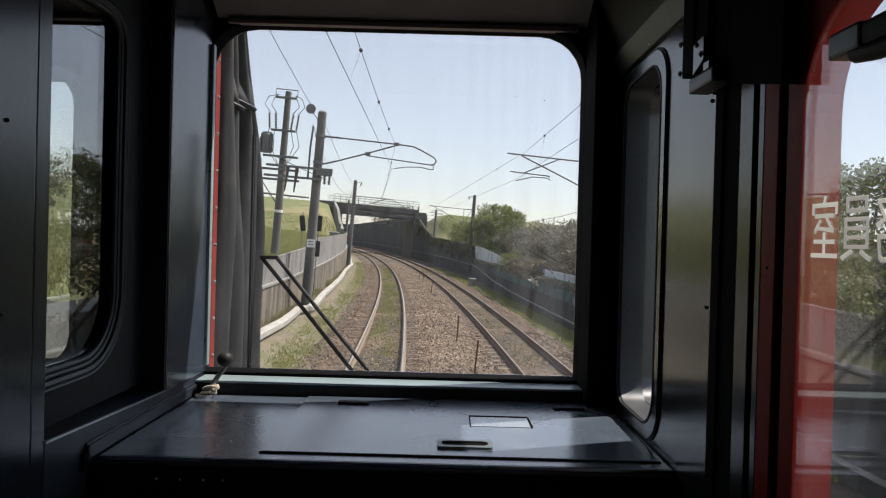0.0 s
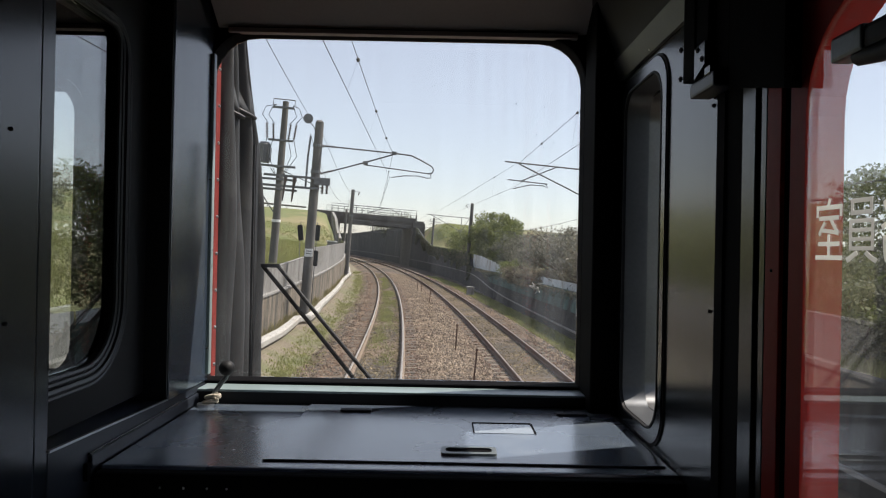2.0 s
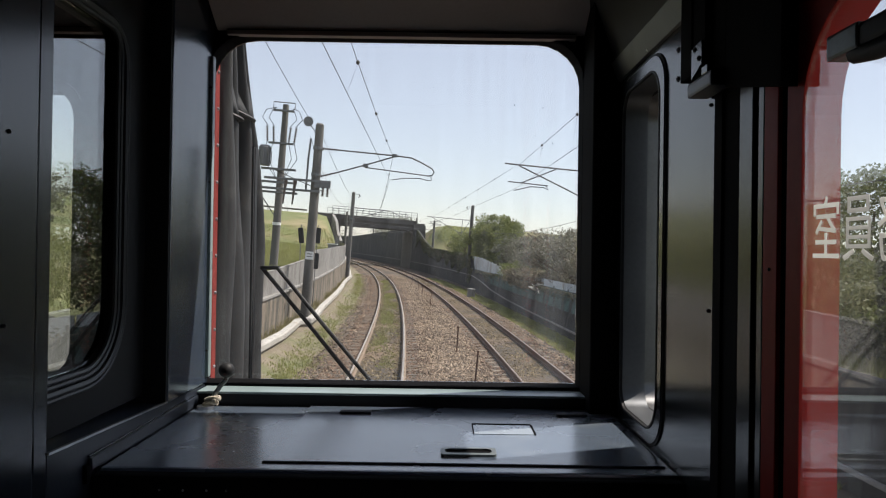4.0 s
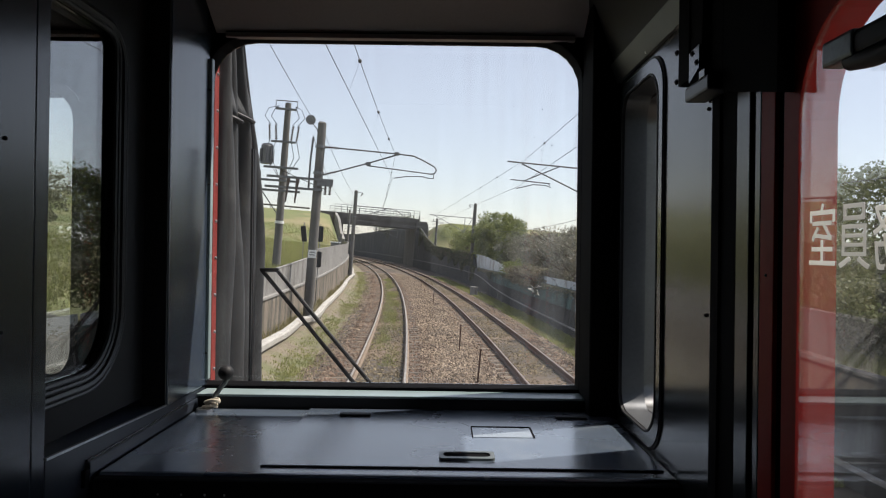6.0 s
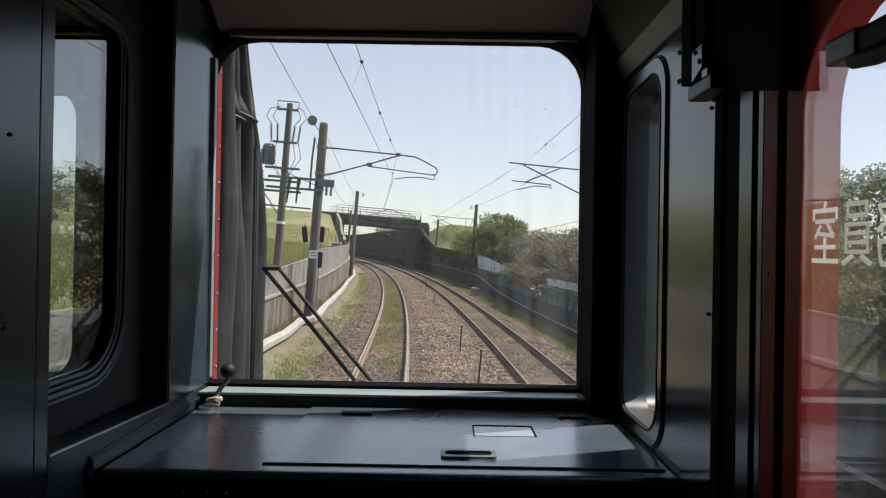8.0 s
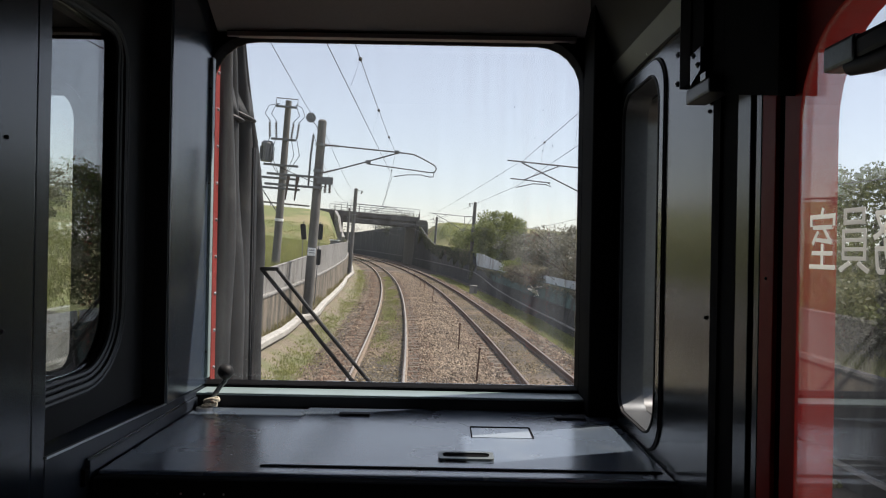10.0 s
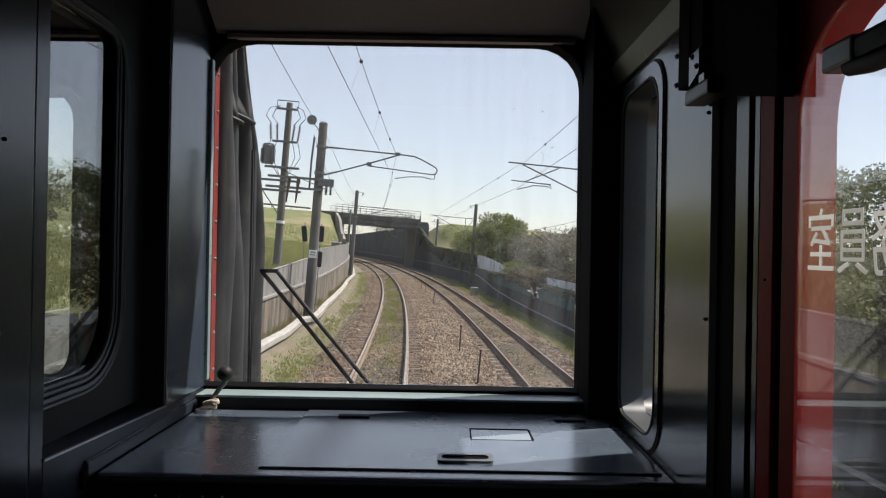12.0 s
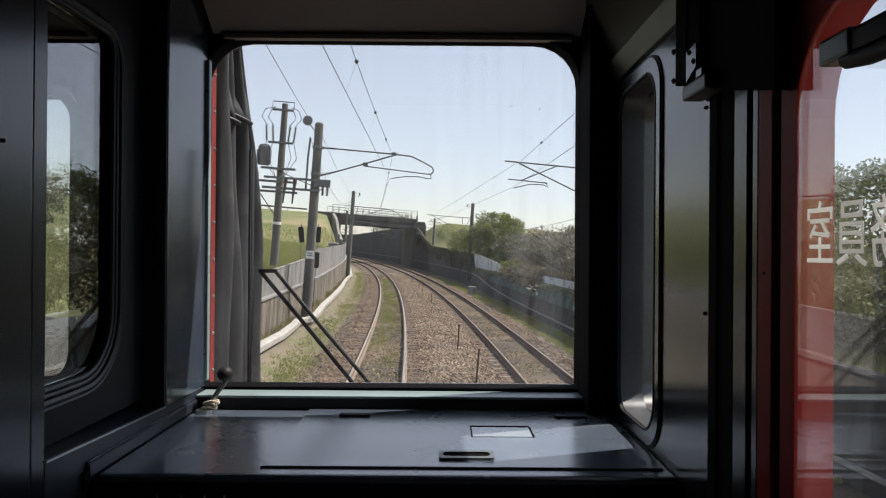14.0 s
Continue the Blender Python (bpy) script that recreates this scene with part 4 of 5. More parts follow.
# ---------------------------------------------------------------- plants
def leaf_cloud(count, centre, size, seed, leaf=0.16, shell=0.25, clumps=80):
    """Many small leaf quads in uneven clumps inside an ellipsoid."""
    rng = random.Random(seed)
    cl = []
    for _ in range(clumps):
        while True:
            p = Vector((rng.uniform(-1, 1), rng.uniform(-1, 1), rng.uniform(-1, 1)))
            if shell < p.length < 1.0:
                break
        cl.append((p, rng.uniform(0.16, 0.36)))
    verts, faces = [], []
    for _ in range(count):
        p, r = rng.choice(cl)
        d = Vector((rng.gauss(0, 1), rng.gauss(0, 1), rng.gauss(0, 0.8)))
        d = d.normalized() * r * rng.random() ** 0.4
        q = p + d
        c = Vector((centre[0] + q.x * size[0], centre[1] + q.y * size[1], centre[2] + q.z * size[2]))
        n = Vector((rng.gauss(0, 1), rng.gauss(0, 1), rng.gauss(0.4, 1))).normalized()
        a = n.orthogonal().normalized()
        a = Matrix.Rotation(rng.uniform(0, 6.3), 3, n) @ a
        b = n.cross(a)
        L = leaf * rng.uniform(0.6, 1.4)
        base = len(verts)
        verts += [tuple(c - a * L * 0.5), tuple(c + b * L * 0.3), tuple(c + a * L * 0.5), tuple(c - b * L * 0.3)]
        faces.append((base, base + 1, base + 2, base + 3))
    return verts, faces


def tree(s, o, height, width, mat, seed, label, leaves=5000, leaf=0.2, bare=False, name="tree", category="tree"):
    rng = random.Random(seed)
    z0 = ground_height(s, o) - 0.1
    t = thing(name, label, category, placed(s, o, z0, rng.uniform(0, 360)), "lineside trees and bushes")
    trunk = bmesh.new()
    tube([(0, 0, 0), (0.03, 0.02, height * 0.25), (-0.03, 0.05, height * 0.5), (0.02, 0, height * 0.8)], 0.035 * height * 0.6, 8, trunk, r1=0.03)
    for k in range(9 if not bare else 22):
        a = rng.uniform(0, 6.3)
        zz = height * rng.uniform(0.15, 0.65)
        l = width * rng.uniform(0.25, 0.5)
        up = height * rng.uniform(0.12, 0.35)
        p = [(0, 0, zz), (l * 0.4 * math.cos(a), l * 0.4 * math.sin(a), zz + up * 0.45), (l * math.cos(a + 0.2), l * math.sin(a + 0.2), zz + up)]
        tube(p, 0.05, 5, trunk, r1=0.012)
        if bare:
            for j in range(5):
                a2 = a + rng.uniform(-0.8, 0.8)
                q = Vector(p[1]).lerp(Vector(p[2]), rng.random())
                tube([q, q + Vector((math.cos(a2) * l * 0.4, math.sin(a2) * l * 0.4, up * rng.uniform(0.3, 0.8)))], 0.018, 4, trunk, r1=0.006)
    part("trunk", trunk, "bark", t, "forked brown trunk and limbs")
    v, f = leaf_cloud(leaves, (0, 0, height * 0.58), (width * 0.5, width * 0.5, height * 0.45), seed, leaf)
    raw("crown", v, f, mat, t)
    return t


tree(64, 9.95, 5.0, 5.5, "leaf_bright", 21, "rounded fresh green tree behind the wall", 22000, 0.17)
tree(57, 10.6, 3.5, 4.0, "leaf_dark", 22, "dull green bush behind the wall", 10000, 0.15, name="bush", category="bush")
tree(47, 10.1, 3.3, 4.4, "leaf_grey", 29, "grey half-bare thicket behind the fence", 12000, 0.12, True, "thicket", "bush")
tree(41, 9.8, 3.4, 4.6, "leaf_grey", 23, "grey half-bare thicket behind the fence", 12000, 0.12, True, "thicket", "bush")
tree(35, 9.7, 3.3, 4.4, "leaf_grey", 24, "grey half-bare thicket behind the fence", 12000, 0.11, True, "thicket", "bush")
tree(29.5, 9.7, 3.0, 4.2, "leaf_dry", 25, "brownish half-bare thicket behind the fence", 10000, 0.11, True, "thicket", "bush")
tree(44.6, 8.0, 1.5, 2.2, "leaf_bright", 26, "low yellow-green bush against the fence", 4500, 0.1, name="bush", category="bush")
tree(76, 9.2, 3.0, 4.0, "leaf_bright", 27, "low green bush by the bridge bank", 4200, 0.15, name="bush", category="bush")
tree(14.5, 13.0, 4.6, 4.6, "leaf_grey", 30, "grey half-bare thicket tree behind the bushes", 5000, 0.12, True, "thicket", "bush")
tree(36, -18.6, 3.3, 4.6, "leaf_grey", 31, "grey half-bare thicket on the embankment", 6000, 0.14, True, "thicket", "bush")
tree(32.5, -19.4, 3.0, 4.2, "leaf_dark", 32, "dull green bush on the embankment", 6000, 0.15, name="bush", category="bush")
tree(86, 11.0, 3.2, 4.6, "leaf_dark", 28, "dull green bush by the bridge bank", 4200, 0.16, name="bush", category="bush")
for k, (s, o, h, w, m, n) in enumerate(((9.5, 9.4, 2.2, 4.0, "leaf", 18000), (13.0, 9.5, 2.2, 4.4, "leaf_dark", 22000), (6.0, 11.0, 3.6, 4.2, "leaf_dark", 16000),
                                        (16, 11.2, 4.3, 5.0, "leaf", 26000), (3.5, 9.2, 2.2, 3.6, "leaf", 16000), (19.5, 9.8, 4.4, 4.4, "leaf", 24000))):
    tree(s, o, h, w, m, 40 + k, "leafy bush growing behind the trackside wall", n, 0.1, name="bush", category="bush")
for k, (s, o, h, w) in enumerate(((150, 12, 7, 8), (172, 14, 8, 9), (215, 6, 8, 10),
                                  (30, -38, 8, 7), (20, -46, 8, 8), (42, -52, 9, 9), (55, -60, 9, 9))):
    tree(s, o, h, w, "leaf_dark", 60 + k, "distant dull green tree", 3500, 0.3)


for k, (s, o, h, w) in enumerate(((24, 8.6, 1.5, 1.8), (29, 8.6, 1.3, 2.0), (33.5, 8.6, 1.5, 2.2), (35.6, 7.55, 1.2, 1.8), (37.6, 7.6, 1.35, 2.0), (39.8, 7.6, 1.3, 2.2), (42.0, 7.65, 1.4, 2.0))):
    tree(s, o, h, w, "leaf_dry", 100 + k, "dry brown scrub growing over the fence", 2600, 0.09, True, "scrub", "bush")
for k, (s, o, h, w) in enumerate(((-96, -6.8, 8.0, 6.5), (-88, -7.0, 8.5, 6.5), (-79, -7.2, 7.5, 6.0), (-138, -9.5, 6.0, 6.0), (-128, -9.0, 5.5, 5.5))):
    tree(s, o, h, w, "leaf_bright", 110 + k, "tall leafy green tree beside the track", 12000, 0.2)
for k, (s, o, h, w) in enumerate(((-172, 9.5, 5.5, 6), (-180, 9.0, 5, 6), (-160, 11, 5, 5))):
    tree(s, o, h, w, "leaf_dark", 120 + k, "half-bare thicket tree beside the far track", 5000, 0.18, True)
for k, s in enumerate(steps(-104, -30, 6.2)):
    tree(s, 9.2 + 0.4 * math.sin(k * 2.1), 1.7 + 0.5 * math.sin(k * 1.3), 3.6, "leaf_dark" if k % 3 else "leaf", 130 + k, "clipped hedge bush behind the trackside wall", 2500, 0.12, name="hedge", category="hedge")


def tufts(name, count, area, mat, seed, label, h=0.25):
    rng = random.Random(seed)
    verts, faces = [], []
    for _ in range(count):
        s, o, z = area(rng)
        c = at(s, o, z)
        for _ in range(4):
            a = rng.uniform(0, 6.3)
            l, w = h * rng.uniform(0.5, 1.3), 0.011
            dx, dy = math.cos(a) * w, math.sin(a) * w
            bx, by = rng.uniform(-0.06, 0.06), rng.uniform(-0.06, 0.06)
            lx, ly = rng.gauss(0, 0.35) * l, rng.gauss(0, 0.35) * l
            base = len(verts)
            verts += [(c.x + bx - dx, c.y + by - dy, c.z - 0.02), (c.x + bx + dx, c.y + by + dy, c.z - 0.02), (c.x + bx + lx, c.y + by + ly, c.z + l)]
            faces.append((base, base + 1, base + 2))
    return tagged(raw(name, verts, faces, mat), label, "grass", kind="stuff")


def left_verge(rng):
    while True:
        s, o = near(rng, 9, 80), rng.gauss(-2.12, 0.26)
        if -2.7 < o < -1.35 and rng.random() < 0.6 + 0.9 * noise.noise((s * 0.22, o * 0.9, 3)):
            return s, o, verge_height(s, o) if o < -1.85 else bed_height(s, o)


def crib_grass(rng):
    while True:
        s = rng.uniform(17, 66)
        o = rng.gauss(0, 0.22)
        if abs(o) < 0.45 and rng.random() < 0.45 + 0.9 * noise.noise((s * 0.22, o * 1.5, 7)) - abs(s - 38) * 0.012:
            return s, o, LOW + o * TILT


def wall_plants(name, count, mat, seed, label, s0, s1, drop, leaf):
    """Creepers hanging in uneven curtains from the top of the dark wall."""
    rng = random.Random(seed)
    verts, faces = [], []
    while len(faces) < count:
        s = rng.uniform(s0, s1)
        reach = drop * (0.45 + 0.9 * noise.noise((s * 0.22, seed, 0)))
        if reach <= 0.05:
            continue
        top = lerp_at(RIGHT_TOP, s)
        d = rng.random() ** 1.6 * reach
        c = at(s, lerp_at(WALL_O, s) + 0.13 - 0.13 * min(1, d / max(0.3, top)) - rng.uniform(0.0, 0.14), top + 0.12 - d)
        n = Vector((rng.gauss(-0.6, 0.6), rng.gauss(0, 0.6), rng.gauss(0.3, 0.6))).normalized()
        a = Matrix.Rotation(rng.uniform(0, 6.3), 3, n) @ n.orthogonal().normalized()
        q, L = n.cross(a), leaf * rng.uniform(0.6, 1.4)
        k = len(verts)
        verts += [tuple(c - a * L * 0.5), tuple(c + q * L * 0.32), tuple(c + a * L * 0.5), tuple(c - q * L * 0.32)]
        faces.append((k, k + 1, k + 2, k + 3))
    return tagged(raw(name, verts, faces, mat), label, "creeper", kind="stuff")


wall_plants("creepers", 16000, "leaf_dark", 71, "dark creepers hanging over the retaining wall", 62, 112, 3.0, 0.16)
wall_plants("dry_creepers", 7000, "leaf_dry", 72, "dry brown creepers hanging over the retaining wall", 64, 106, 1.7, 0.12)
wall_plants("screen_creepers", 5200, "leaf_dark", 74, "dark creepers over the screen fence", 13, 60, 0.7, 0.08)
wall_plants("dry_screen_creepers", 3600, "leaf_dry", 75, "dry brown creepers over the screen fence", 11, 60, 0.5, 0.07)
wall_plants("green_creepers", 5000, "leaf", 73, "fresh green creepers along the wall top", 64, 98, 0.7, 0.14)


def trough_weeds(rng):
    while True:
        s, o = near(rng, 9, 60), rng.uniform(-3.45, -2.98)
        if rng.random() < 0.3 + noise.noise((s * 0.35, 2, 1)):
            return s, o, -0.14


def near_right(rng):
    s, o = rng.uniform(2, 17), 7.7 + 6 * rng.random() ** 1.5
    return s, o, ground_height(s, o)


def right_bank(rng):
    s, o = rng.uniform(62, 112), 8.6 + 16 * rng.random() ** 1.4
    return s, o, ground_height(s, o)


def right_verge(rng):
    s = near(rng, 10, 80)
    o = 5.75 + 1.2 * rng.random()
    return s, o, bed_height(s, o)


def bank(rng):
    s, o = near(rng, 5, 90), -3.9 - 11 * rng.random() ** 1.5
    return s, o, ground_height(s, o)


tufts("verge_grass", 6500, left_verge, "grass", 31, "short green grass along the track shoulder", 0.055)
tufts("track_grass", 5000, crib_grass, "grass", 32, "thin green grass between the rails", 0.05)
tufts("wall_foot_grass", 12000, right_verge, "grass", 33, "green grass strip at the foot of the dark wall", 0.1)
tufts("bridge_bank_grass", 16000, right_bank, "grass", 36, "rough grass on the bridge bank", 0.32)
tufts("tall_verge_grass", 9000, near_right, "dry_grass", 37, "tall straw-coloured verge grass", 0.32)
tufts("tall_green_grass", 9000, near_right, "grass", 38, "tall green verge grass", 0.38)
tufts("trough_weeds", 900, trough_weeds, "dry_grass", 39, "dry weeds between trough and retaining wall", 0.3)
tufts("bank_grass", 26000, bank, "grass", 34, "green grass on the bank behind the fence", 0.2)
tufts("dry_bank_grass", 6000, bank, "dry_grass", 35, "dry straw-coloured grass on the bank", 0.24)


# ---------------------------------------------------------------- noise barrier and level crossing back along the line
barrier = thing("noise_barrier", "tall clear panel noise barrier on the retaining wall", "barrier", kind="structure")
for s in steps(-66, -38, 2.0)[:-1]:
    part("post", tube([at(s, -3.65, 0.9), at(s, -3.65, 4.2)], 0.06, 6), "galv", barrier)
    part("panel", sweep([(-3.67, 1.1), (-3.63, 1.1), (-3.63, 4.1), (-3.67, 4.1)], [s + 0.07, s + 1.93]), "clear_panel", barrier)

CROSS = -150.0
road = tagged(obj("road", sweep([(-40, -0.26), (-1.75, -0.06), (-1.75, -0.3), (-40, -0.5)], steps(CROSS - 2.6, CROSS + 2.6, 1.3)), "asphalt"), "narrow asphalt road to the level crossing", "road", kind="structure")
part("far_side", sweep([(SECOND + 1.75, -0.06), (40, -0.26), (40, -0.5), (SECOND + 1.75, -0.3)], steps(CROSS - 2.6, CROSS + 2.6, 1.3)), "asphalt", road)
deck = thing("crossing_deck", "concrete panel deck of a level crossing between the rails", "level crossing", kind="structure")
for c in (0.0, SECOND):
    for a, b2 in ((-1.7, -0.64), (-0.46, 0.46), (0.64, 1.7)):
        for q in steps(CROSS - 2.4, CROSS + 1.2, 1.2):
            part("panel", sweep([(a, -0.16), (b2, -0.16), (b2, -0.012), (a, -0.012)], [q + 0.02, q + 1.18], lambda s, o, z, cc=c: on_track(s, cc, o, z)), "fence_concrete", deck)


def warning_signal(s, o, turn):
    t = thing("crossing_signal", "striped level crossing signal with crossed boards and red lamps", "signal", placed(s, o, -0.2, turn), "crossing signals")
    part("post", tube([(0, 0, -0.3), (0, 0, 3.9)], 0.06, 10), "yellow", t, "yellow and black post")
    for k in range(4):
        part("black_band", tube([(0, 0, 0.5 + k * 0.8), (0, 0, 0.9 + k * 0.8)], 0.063, 10), "black", t)
    for sg in (-1, 1):
        b = box(-0.65, 0.65, -0.02, 0.02, -0.07, 0.07, 0.004)
        bmesh.ops.rotate(b, verts=b.verts[:], matrix=Matrix.Rotation(radians(45 * sg), 3, "Y"))
        bmesh.ops.translate(b, verts=b.verts[:], vec=(0, -0.08 - 0.025 * (sg + 1), 3.4))
        part("crossed_board", b, "yellow", t)
        head = part("lamp_hood", tube([(sg * 0.35, -0.02, 2.6), (sg * 0.35, -0.16, 2.6)], 0.16, 16), "black", t)
        part("lens", tube([(sg * 0.35, -0.161, 2.6), (sg * 0.35, -0.17, 2.6)], 0.11, 16), "lamp_red", head)
    part("lamp_arm", tube([(-0.35, 0, 2.6), (0.35, 0, 2.6)], 0.03, 8), "galv", t)
    gate = part("barrier_machine", box(-0.25, 0.25, 0.3, 0.75, -0.1, 0.95, 0.03), "yellow", t)
    part("arm", tube([(0, 0.5, 0.8), (0, 0.55, 4.4)], 0.04, 8, r1=0.02), "yellow", gate, "raised striped barrier arm")


warning_signal(CROSS - 3.4, -2.7, 0)
warning_signal(CROSS + 3.4, -2.7, 180)
warning_signal(CROSS - 3.4, SECOND + 2.6, 0)
warning_signal(CROSS + 3.4, SECOND + 2.6, 180)
hut = thing("crossing_cabinet", "white metal relay cabinet beside the level crossing", "cabinet", placed(CROSS - 6.5, -3.2, -0.4))
part("body", box(-0.45, 0.45, -0.35, 0.35, 0, 1.7, 0.02), "white", hut)
part("roof", box(-0.52, 0.52, -0.42, 0.42, 1.7, 1.78, 0.02), "galv", hut)
part("door_seam", box(-0.005, 0.005, -0.353, -0.35, 0.1, 1.6), "black", hut)


# ---------------------------------------------------------------- the cab (in its own frame: x right, y ahead, z up from the eye)
def front(y):
    return lambda u, v, t: (u, y + t, v)


def sideways(x):
    return lambda u, v, t: (x + t, u, v)


def set_piece(name, bm, mat, label, category, smooth=False):
    return tagged(obj(name, bm, mat, None, CAB, smooth), label, category, kind="structure")


FLOOR, CEIL, REAR, LEFT, RIGHT = -1.42, 0.78, -1.0, -2.35, 0.31
set_piece("floor", box(LEFT, 0.4, REAR, 1.36, FLOOR - 0.12, FLOOR), "black", "dark cab floor", "floor")
set_piece("ceiling", box(LEFT - 0.05, 0.4, REAR, 1.44, CEIL, CEIL + 0.08), "black", "dark cab ceiling", "ceiling")
set_piece("wall_rear", box(LEFT - 0.05, 0.4, REAR - 0.06, REAR, FLOOR, CEIL), "panel", "dark rear wall of the cab", "wall")
set_piece("wall_left", box(LEFT - 0.09, LEFT, REAR, 1.36, FLOOR, CEIL), "panel", "dark left outer wall of the cab", "wall")

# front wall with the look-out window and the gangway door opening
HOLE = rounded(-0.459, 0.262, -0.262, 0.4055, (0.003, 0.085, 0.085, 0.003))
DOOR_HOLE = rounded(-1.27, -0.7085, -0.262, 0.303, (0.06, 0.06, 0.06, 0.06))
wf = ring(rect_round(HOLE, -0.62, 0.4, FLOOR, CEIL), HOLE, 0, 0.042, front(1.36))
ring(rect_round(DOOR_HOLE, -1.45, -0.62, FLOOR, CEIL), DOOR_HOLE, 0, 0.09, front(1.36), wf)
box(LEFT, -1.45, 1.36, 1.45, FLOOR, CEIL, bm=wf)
set_piece("wall_front", wf, "deep_black", "black front wall of the cab", "wall")
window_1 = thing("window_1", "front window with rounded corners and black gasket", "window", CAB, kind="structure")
part("gasket", ring(grown(HOLE, 0.010), grown(HOLE, 0.0005), -0.006, 0.0, front(1.36)), "deep_black", window_1, smooth=True)
pane = part("pane", slab(grown(HOLE, -0.001), 0, 0.006, front(1.394)), "glass_dirty", window_1, "slightly dirty clear glass")
pane.visible_shadow = False
part("sill", box(-0.45, 0.262, 1.30, 1.36, -0.2725, -0.268, 0.0015), "sill", window_1, "blue-green metal sill")
part("sill_face", box(-0.45, 0.30, 1.302, 1.36, -0.32, -0.2725), "black", window_1)
b = bmesh.new()
rng = random.Random(9)
spots = [(0.134, 0.285, 0.0013), (0.19, 0.28, 0.0013), (0.175, 0.225, 0.001), (0.21, 0.21, 0.0012), (0.19, 0.2, 0.0009)]
for _ in range(26):
    spots.append((rng.uniform(-0.3, 0.24), rng.uniform(-0.2, 0.36), rng.uniform(0.0004, 0.0009)))
for x, z, r in spots:
    tube([(x, 1.3932, z), (x, 1.3938, z)], r, 7, b)
part("specks", b, "rubber", window_1, "dirt specks on the glass")
b = bmesh.new()
for _ in range(14):                                  # a pale splash, rays from one spot
    a, l = rng.uniform(0, 6.3), rng.uniform(0.006, 0.019)
    p = Vector((0.181 + rng.uniform(-0.006, 0.006), 1.3932, -0.075 + rng.uniform(-0.005, 0.005)))
    tube([p, p + Vector((math.cos(a) * l, 0, math.sin(a) * l * 0.7))], 0.0016, 5, b, r1=0.0004)
part("splash", b, "film", window_1, "dried pale splash on the glass")
window_2 = thing("window_2", "gangway door window with rounded corners", "window", CAB, kind="structure")
pane = part("pane", slab(grown(DOOR_HOLE, -0.001), 0, 0.006, front(1.40)), "glass", window_2)
pane.visible_shadow = False
part("gasket", ring(grown(DOOR_HOLE, 0.012), grown(DOOR_HOLE, -0.004), -0.006, 0.0, front(1.36)), "rubber", window_2)

# header over the window
header = thing("header_panel", "warm grey sloping panel over the front window", "panel", CAB, kind="structure")
b = bmesh.new()
slab([(1.36, 0.4125), (1.352, 0.4125), (1.12, 0.565), (1.12, 0.74), (1.36, 0.74)], -0.44, 0.262, lambda u, v, w: (w, u, v), b)
part("panel", b, "header", header)
part("lower_trim", box(-0.42, 0.245, 1.345, 1.362, 0.4015, 0.4105, 0.001), "header", header)
part("joint_strip", box(-0.42, 0.245, 1.347, 1.36, 0.4105, 0.4125), "black", header)

# desk
desk = thing("cab_desk", "blue-grey painted metal desk below the front window", "desk", CAB)
DZ = -0.294
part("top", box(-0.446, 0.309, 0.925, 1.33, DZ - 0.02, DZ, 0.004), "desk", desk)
part("front_edge", box(-0.446, 0.309, 0.905, 0.927, DZ - 0.05, DZ - 0.004, 0.005), "deep_black", desk)
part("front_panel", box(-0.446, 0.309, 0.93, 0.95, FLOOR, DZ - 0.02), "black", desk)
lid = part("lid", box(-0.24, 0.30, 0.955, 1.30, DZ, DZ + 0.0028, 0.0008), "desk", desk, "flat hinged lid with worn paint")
part("lid_seam", box(-0.242, 0.30, 0.9535, 0.9555, DZ, DZ + 0.0022), "black", lid)
pull = part("recessed_handle", ring(rounded(-0.002, 0.076, 0.985, 1.021, (0.006,) * 4), rounded(0.004, 0.070, 0.994, 1.015, (0.008,) * 4), DZ + 0.002, DZ + 0.0062,
                                    lambda u, v, t: (u, v, t)), "pull", lid, "worn grey recessed pull handle")
part("recess", slab(rounded(0.004, 0.070, 0.994, 1.015, (0.008,) * 4), DZ + 0.003, DZ + 0.0040, lambda u, v, t: (u, v, t)), "deep_black", pull)
for a in (-0.178, 0.2):
    part("hinge_slot", box(a, a + 0.054, 1.237, 1.253, DZ + 0.002, DZ + 0.007, 0.002), "black", lid, "black hinge slot")
plate = part("label_plate", box(0.0505, 0.1445, 1.1105, 1.172, DZ + 0.0026, DZ + 0.0034), "plate", lid, "blank glossy cover plate")
for x0, x1, y0, y1 in ((0.049, 0.146, 1.172, 1.1765), (0.0485, 0.0505, 1.1105, 1.172), (0.1445, 0.1475, 1.1105, 1.172)):
    part("edge", box(x0, x1, y0, y1, DZ + 0.0026, DZ + 0.0042), "deep_black", plate)
for x, y, a, l in ((0.046, 1.178, 1.9, 0.03), (0.15, 1.135, 0.7, 0.03), (0.165, 1.16, 0.4, 0.022), (-0.2, 1.2, 0.9, 0.04), (-0.03, 1.13, 1.4, 0.018)):
    p = [(x + l * k * math.cos(a + 0.25 * k), y + l * k * math.sin(a + 0.25 * k), DZ + 0.0028) for k in (0, 0.35, 0.7, 1)]
    part("scratch", tube(p, 0.00028, 4), "panel", lid, "fine dark scratch")

for x in (-0.36, -0.33, -0.30, -0.275):
    part("rivet", ball((x, 0.905, DZ - 0.022), 0.0016, u=8, v=6), "steel", desk)
part("end_lug", box(-0.452, -0.4465, 0.893, 0.903, DZ - 0.012, DZ + 0.01, 0.001), "deep_black", desk)

